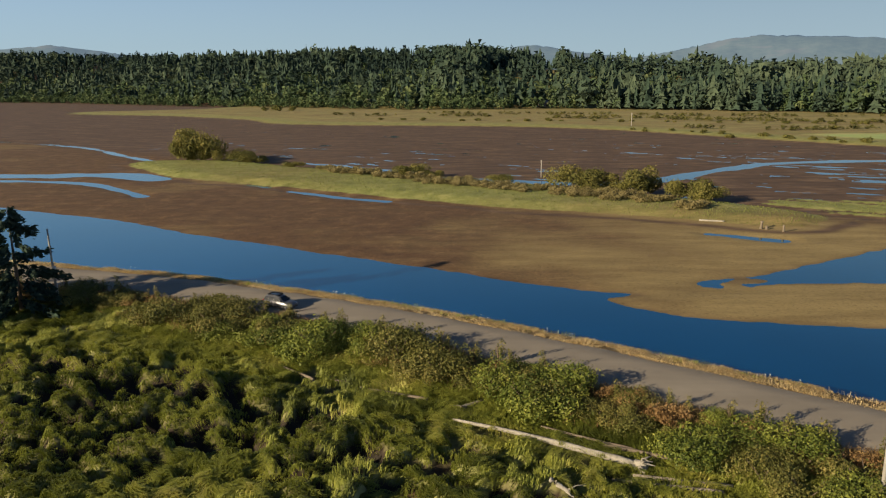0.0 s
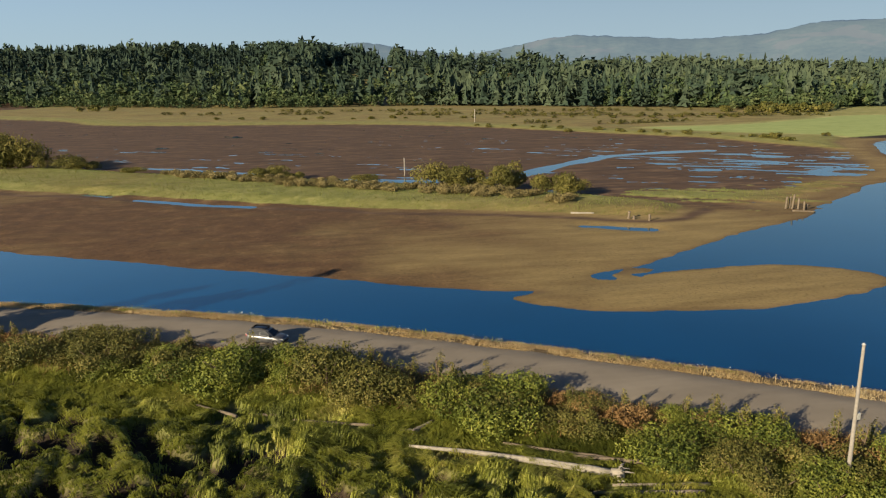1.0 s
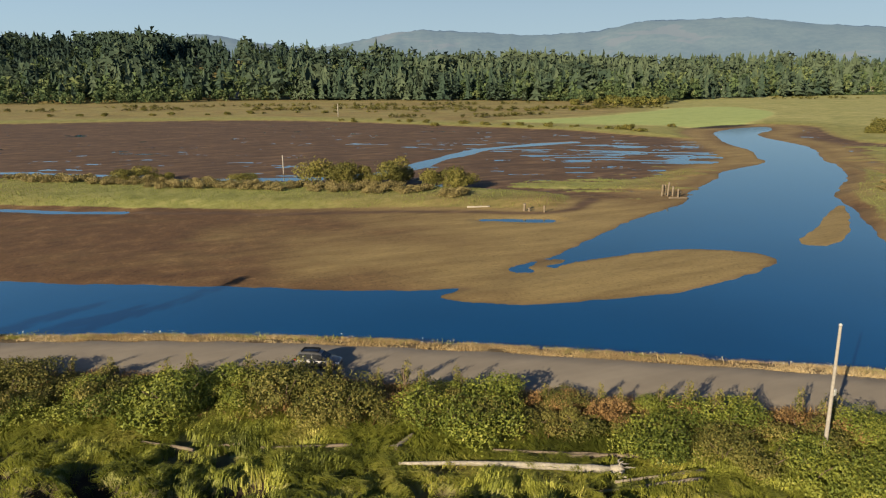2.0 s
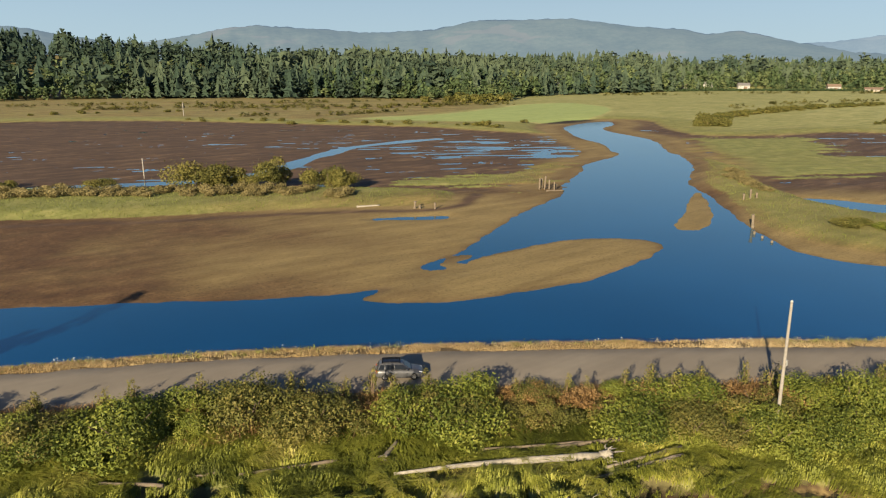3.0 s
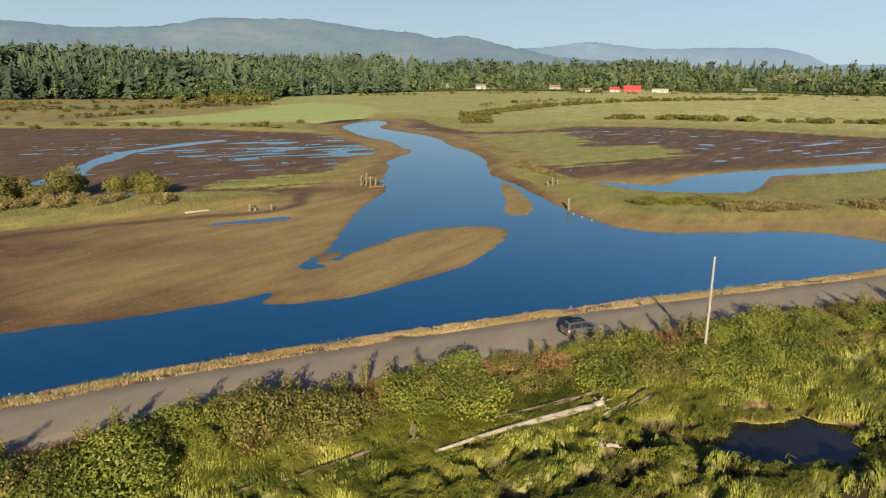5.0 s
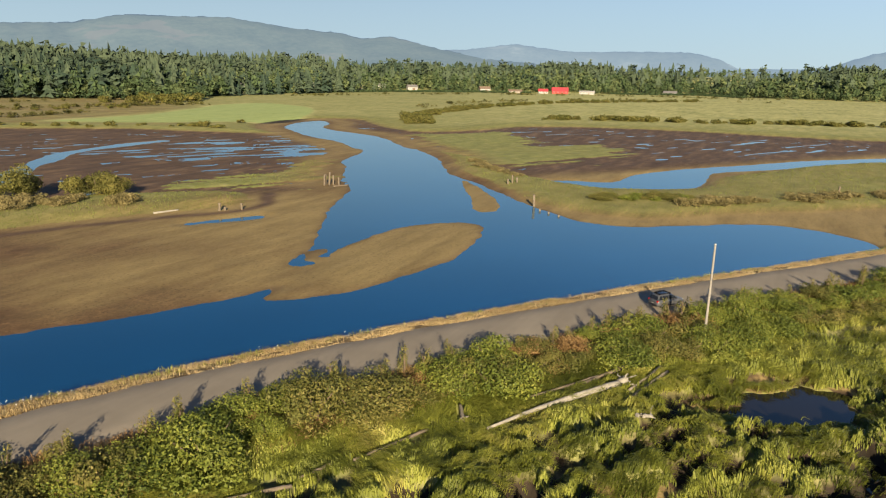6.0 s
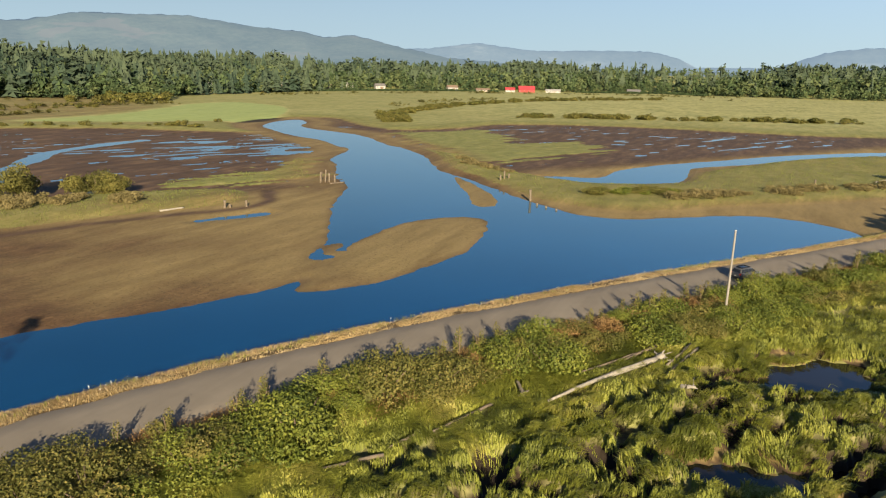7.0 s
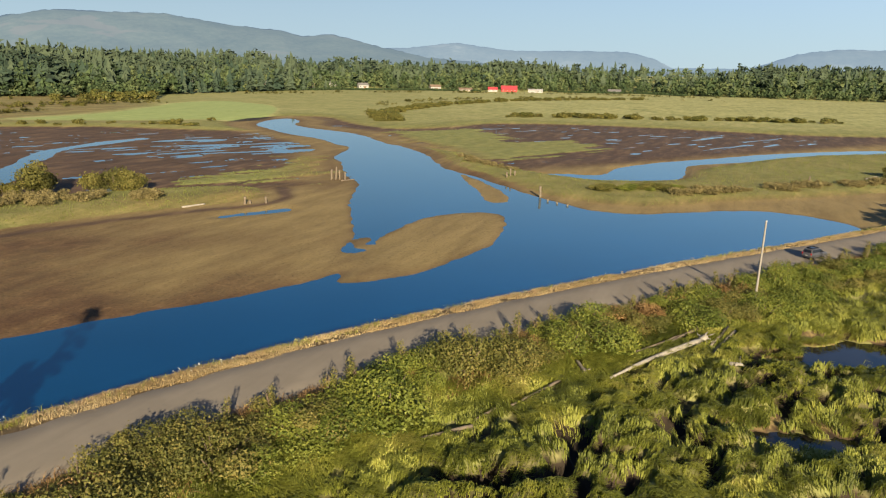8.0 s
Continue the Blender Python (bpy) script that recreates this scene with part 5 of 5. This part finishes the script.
def building(name, x, y, w, d, h, rise, turn, wall, roof, label, category, windows=3):
    top = tagged(new(name), label, category, "buildings on the far shore")
    bm = bmesh.new()
    hw, hd = w / 2, d / 2
    lower = [bm.verts.new(c) for c in ((-hw, -hd, -2), (hw, -hd, -2), (hw, hd, -2), (-hw, hd, -2))]
    upper = [bm.verts.new(c) for c in ((-hw, -hd, h), (hw, -hd, h), (hw, hd, h), (-hw, hd, h))]
    gl, gr = bm.verts.new((-hw, 0, h + rise)), bm.verts.new((hw, 0, h + rise))
    for a, b in ((0, 1), (2, 3)):
        bm.faces.new((lower[a], lower[b], upper[b], upper[a]))
    bm.faces.new((lower[1], lower[2], upper[2], gr, upper[1]))
    bm.faces.new((lower[3], lower[0], upper[0], gl, upper[3]))
    part("wall", bm, wall, top)
    ang = math.degrees(math.atan2(rise, hd))
    ln = math.hypot(rise, hd) + 0.8
    for sgn in (-1, 1):
        bm = box(bmesh.new(), (w + 1.2, ln, 0.25), (0, sgn * (hd / 2 + 0.25), h + rise / 2 + 0.05), pose(0, 0, 0, -sgn * ang))
        part("roof", bm, roof, top)
    for k in range(windows):
        px = -hw + w * (k + 0.5) / windows
        win = part("window", box(bmesh.new(), (1.5, 0.12, 1.3), (px, -hd - 0.04, h * 0.6)), M_WHITE, top)
        part("pane", box(bmesh.new(), (1.2, 0.06, 1.0), (px, -hd - 0.09, h * 0.6)), M_PANE, win)
    part("door", box(bmesh.new(), (1.1 if h < 5 else 4.0, 0.12, min(2.2, h * 0.8) if h < 5 else 3.6), (w * 0.12, -hd - 0.05, 1.05 if h < 5 else 1.8)), M_BROWNROOF, top)
    top.matrix_basis = pose(x, y, height_at(x, y), 0, 0, turn)
    return top


building("barn", 1013, 376, 24, 12, 4, 5, -68, M_REDWALL, M_RED, "large farm barn with a bright red metal roof", "barn", 4)
building("barn_annex", 1000, 398, 14, 8, 3.2, 3.2, -68, M_WHITE, M_RED, "smaller farm building with a bright red roof", "barn", 3)
building("farm_shed", 1020, 336, 22, 8, 3.5, 1.5, -75, M_WHITE, M_WHITE, "long low white farm shed", "shed", 5)
building("farm_shed", 976, 434, 20, 8, 3.0, 2.0, -62, M_CREAM, M_BROWNROOF, "long brown-roofed farm shed", "shed", 4)
building("house", 784, 668, 18, 10, 5, 3, -35, M_WHITE, M_SHINGLE, "pale house with a grey roof among trees", "house")
building("house", 722, 690, 16, 9, 4.5, 3, -30, M_CREAM, M_BROWNROOF, "cream house with a brown roof among trees", "house")
building("house", 668, 694, 14, 9, 4.5, 3, -25, M_WHITE, M_SHINGLE, "white house with a grey roof among trees", "house")
building("house", 892, 622, 18, 9, 4, 3, -45, M_WHITE, M_SHINGLE, "white house with a grey roof among trees", "house")
building("house", -106, 905, 16, 9, 4.5, 3, 5, M_WHITE, M_SHINGLE, "white house with a grey roof among firs", "house")
building("house", 99, 858, 18, 9, 4.5, 3, -5, M_CREAM, M_SHINGLE, "cream house with a grey roof among firs", "house")
building("house", 168, 838, 14, 9, 4.5, 3, -10, M_WHITE, M_SHINGLE, "white house at the end of a gravel track", "house")
building("house", 276, 818, 18, 9, 4.5, 3, -18, M_CREAM, M_BROWNROOF, "cream house with a brown roof among trees", "house")
building("house", 312, 738, 15, 9, 4.0, 3, -25, M_WHITE, M_SHINGLE, "white house with a grey roof by the marsh", "house")
building("house", 340, 796, 17, 9, 5, 3, -20, M_WHITE, M_SHINGLE, "white house with a grey roof among trees", "house")
building("house", 455, 736, 16, 9, 5, 3, -25, M_CREAM, M_SHINGLE, "cream house with a grey roof among trees", "house")
building("house", 828, 618, 16, 9, 5, 3, -40, M_CREAM, M_BROWNROOF, "cream house with a brown roof among trees", "house")
building("house", 912, 576, 15, 9, 5, 3, -45, M_WHITE, M_SHINGLE, "white house with a grey roof among trees", "house")
building("house", 980, 486, 16, 9, 5, 3, -50, M_WHITE, M_BROWNROOF, "white house with a brown roof among trees", "house")
building("house", 1120, 232, 20, 9, 3.5, 2.5, -85, M_WHITE, M_SHINGLE, "white house with a grey roof by the fields", "house")


# ---------------------------------------------------------------- car
def car_paint():
    m, n, l, b = material("silver_paint", 0.36, 0.5, 0.4)
    f = noise_node(n, l, 3, 3)
    l.new(ramp(n, l, f, [(0.35, (0.10, 0.103, 0.11)), (0.65, (0.135, 0.138, 0.145))]), b.inputs["Base Color"])
    b.inputs["Coat Weight"].default_value = 0.4
    b.inputs["Coat Roughness"].default_value = 0.05
    return m


M_PAINT = car_paint()
M_GLASS = plain("tinted_car_glass", (0.012, 0.014, 0.018), 0.12, 0, 0.1, 2, 0, 0.4)
M_TYRE = plain("tyre_rubber", (0.02, 0.02, 0.02), 0.85, 0, 0.2, 8)
M_RIM = plain("alloy_rim", (0.55, 0.55, 0.56), 0.3, 0.9, 0.1, 8)
M_TRIM = plain("black_trim", (0.025, 0.025, 0.027), 0.6, 0, 0.2, 6)
M_LAMP = plain("clear_lamp", (0.75, 0.75, 0.75), 0.1, 0.3, 0.1, 8, 0, 0.8)
M_TAIL = plain("red_lamp", (0.35, 0.01, 0.01), 0.2, 0, 0.1, 8, 0, 0.6)


def quad_panel(corners, out, thick=0.02):
    """A thin pane on four corners, set proud along out."""
    bm = bmesh.new()
    o = Vector(out).normalized() * thick
    a = [bm.verts.new(Vector(c)) for c in corners]
    b = [bm.verts.new(Vector(c) + o) for c in corners]
    bm.faces.new(a)
    bm.faces.new(b[::-1])
    for k in range(4):
        bm.faces.new((a[k], a[(k + 1) % 4], b[(k + 1) % 4], b[k]))
    bmesh.ops.recalc_face_normals(bm, faces=bm.faces)
    return bm


def loft(stations):
    """A closed skin over stations (x, half width, bottom, shoulder, top, top half width), mirrored left and right."""
    bm = bmesh.new()
    rings = []
    for x, w, z0, z1, z2, wt in stations:
        pts = [(-w * 0.9, z0), (-w, z0 + 0.15), (-w, z1), (-wt, z2), (-wt * 0.5, z2 + 0.02), (wt * 0.5, z2 + 0.02), (wt, z2), (w, z1), (w, z0 + 0.15), (w * 0.9, z0)]
        rings.append([bm.verts.new((x, y, z)) for y, z in pts])
    n = len(rings[0])
    for a, b in zip(rings[:-1], rings[1:]):
        for k in range(n):
            f = bm.faces.new((a[k], a[(k + 1) % n], b[(k + 1) % n], b[k]))
            f.smooth = True
    bm.faces.new(rings[0][::-1])
    bm.faces.new(rings[-1])
    bmesh.ops.recalc_face_normals(bm, faces=bm.faces)
    return bm


def build_car():
    top = tagged(new("car"), "silver-grey compact crossover with a dark roof driving along the dike road", "car")
    part("body", loft([(-2.24, 0.66, 0.42, 0.72, 0.86, 0.60), (-2.16, 0.84, 0.30, 0.84, 0.98, 0.76), (-1.9, 0.90, 0.24, 0.90, 1.02, 0.80), (-1.2, 0.915, 0.22, 0.90, 1.00, 0.82), (0, 0.915, 0.22, 0.88, 0.98, 0.82),
                       (0.9, 0.915, 0.22, 0.86, 0.98, 0.78), (1.5, 0.905, 0.22, 0.80, 0.93, 0.72), (1.95, 0.87, 0.24, 0.72, 0.83, 0.66), (2.18, 0.76, 0.30, 0.62, 0.70, 0.58), (2.26, 0.58, 0.40, 0.54, 0.60, 0.48)]), M_PAINT, top)
    part("cabin", loft([(-2.12, 0.74, 0.90, 0.98, 1.00, 0.70), (-1.86, 0.78, 0.90, 1.05, 1.50, 0.56), (-1.5, 0.80, 0.90, 1.06, 1.60, 0.60), (-0.6, 0.81, 0.90, 1.06, 1.63, 0.62), (0.05, 0.81, 0.90, 1.06, 1.60, 0.61),
                        (0.35, 0.80, 0.90, 1.04, 1.50, 0.58), (1.12, 0.74, 0.90, 0.96, 0.98, 0.66)]), M_PAINT, top)
    part("windscreen", quad_panel([(0.42, -0.56, 1.46), (0.42, 0.56, 1.46), (1.08, 0.66, 1.01), (1.08, -0.66, 1.01)], (0.55, 0, 0.83), 0.03), M_GLASS, top, "dark tinted windscreen")
    part("roof_panel", loft([(-1.62, 0.50, 1.60, 1.61, 1.625, 0.48), (-1.45, 0.56, 1.61, 1.63, 1.645, 0.53), (-0.6, 0.58, 1.64, 1.655, 1.67, 0.55), (0.0, 0.57, 1.61, 1.63, 1.645, 0.54), (0.12, 0.52, 1.58, 1.60, 1.62, 0.49)]), M_GLASS, top, "dark glass roof panel")
    part("rear_window", quad_panel([(-1.89, -0.52, 1.46), (-1.89, 0.52, 1.46), (-2.10, 0.64, 1.06), (-2.10, -0.64, 1.06)], (-0.9, 0, 0.4), 0.03), M_GLASS, top, "dark tinted rear window")
    for sgn in (-1, 1):
        for x0, x1, t0, t1 in ((-0.42, 0.86, -0.42, 0.26), (-1.32, -0.50, -1.32, -0.50), (-1.95, -1.40, -1.76, -1.40)):
            part("side_window", quad_panel([(x0, sgn * 0.815, 1.07), (x1, sgn * 0.81, 1.06), (t1, sgn * 0.68, 1.49), (t0, sgn * 0.68, 1.51)], (0, sgn, 0.3), 0.03), M_GLASS, top, "dark tinted side window")
        part("roof_rail", tube(bmesh.new(), [(-1.6, sgn * 0.56, 1.63), (-1.4, sgn * 0.56, 1.69), (-0.2, sgn * 0.57, 1.70), (0.0, sgn * 0.57, 1.64)], [0.022] * 4, 8), M_TRIM, top)
        part("mirror", box(bmesh.new(), (0.14, 0.2, 0.15), (0.72, sgn * 1.0, 1.08), None, 0.03), M_PAINT, top)
        part("headlight", box(bmesh.new(), (0.36, 0.2, 0.13), (2.02, sgn * 0.66, 0.70), pose(0, 0, 0, 0, 12, -sgn * 28), 0.03), M_LAMP, top, "clear headlight")
        part("tail_light", box(bmesh.new(), (0.16, 0.22, 0.28), (-2.14, sgn * 0.72, 0.88), None, 0.03), M_TAIL, top, "red tail light")
        part("sill_trim", box(bmesh.new(), (2.2, 0.05, 0.14), (0.0, sgn * 0.915, 0.30), None, 0.02), M_TRIM, top)
        for xd in (0.35, -0.85):
            part("door_handle", box(bmesh.new(), (0.2, 0.04, 0.035), (xd - 0.35, sgn * 0.925, 0.86), None, 0.012), M_PAINT, top)
    part("grille", box(bmesh.new(), (0.06, 0.86, 0.16), (2.25, 0, 0.50), None, 0.02), M_TRIM, top)
    part("front_bumper", box(bmesh.new(), (0.14, 1.36, 0.16), (2.2, 0, 0.34), None, 0.05), M_TRIM, top)
    part("rear_bumper", box(bmesh.new(), (0.16, 1.5, 0.2), (-2.2, 0, 0.40), None, 0.05), M_TRIM, top)
    part("number_plate", box(bmesh.new(), (0.02, 0.34, 0.14), (-2.29, 0, 0.62), None, 0.005), M_WHITE, top)
    wheels = []
    for x in (-1.36, 1.38):
        for sgn in (-1, 1):
            hub = new("wheel")
            hub.parent = top
            hub.matrix_local = pose(x, sgn * 0.80, 0.34)
            bm = bmesh.new()
            prof = [(0.22, -0.11), (0.31, -0.12), (0.34, -0.08), (0.34, 0.08), (0.31, 0.12), (0.22, 0.11)]
            rings = [[bm.verts.new((r * math.cos(q), w, r * math.sin(q))) for r, w in prof] for q in [2 * math.pi * k / 24 for k in range(24)]]
            for a, b in zip(rings, rings[1:] + rings[:1]):
                for k in range(len(prof)):
                    bm.faces.new((a[k], a[(k + 1) % len(prof)], b[(k + 1) % len(prof)], b[k]))
            bmesh.ops.recalc_face_normals(bm, faces=bm.faces)
            part("tyre", bm, M_TYRE, hub, "black tyre")
            bm = bmesh.new()
            for k in range(5):
                box(bm, (0.2, 0.05, 0.07), (0, 0, 0), Matrix.Rotation(2 * math.pi * k / 5, 4, "Y") @ Matrix.Translation((0.11, sgn * 0.07, 0)))
            bmesh.ops.create_cone(bm, cap_ends=True, segments=20, radius1=0.225, radius2=0.225, depth=0.1, matrix=Matrix.Rotation(math.pi / 2, 4, "X"))
            part("rim", bm, M_RIM, hub, "silver alloy rim")
            wheels.append((hub, x, sgn))
    return top, wheels


car, car_wheels = build_car()
CAR_S0, CAR_D = s_of_x(-21.1), -0.55
CAR_RUN = [(0, -0.65), (0.5, 5.3), (1.5, 17.5), (3, 35.6), (4, 47.4), (4.5, 53.2), (5.2, 61.7), (6.3, 75.4), (7, 84.3), (8, 96.6)]     # seconds, metres along the road


def car_run(t):
    """Metres driven by t, eased through the known places."""
    ts, ms = [p[0] for p in CAR_RUN], [p[1] for p in CAR_RUN]
    w = np.linspace(-0.5, 0.5, 11)
    rate = (ms[-1] - ms[0]) / (ts[-1] - ts[0])
    drift = np.interp(np.clip(t + w, 0, 8), ts, [m - rate * s for s, m in zip(ts, ms)])
    return float(rate * t + drift.mean())


def motions():
    rows = []
    for k in range(17):
        x, y, q = on_road(CAR_S0 + car_run(0.5 * k), CAR_D)
        rows.append((0.5 * k, pose(x, y, ROAD_Z + 0.07, 0, 0, math.degrees(q))))
    walk(car, rows)
    for hub, x, sgn in car_wheels:
        walk(hub, [(k / 30, pose(x, sgn * 0.80, 0.34) @ pose(0, 0, 0, 0, math.degrees((car_run(k / 30) - car_run(0)) / 0.34), 0)) for k in range(241)])


motions()
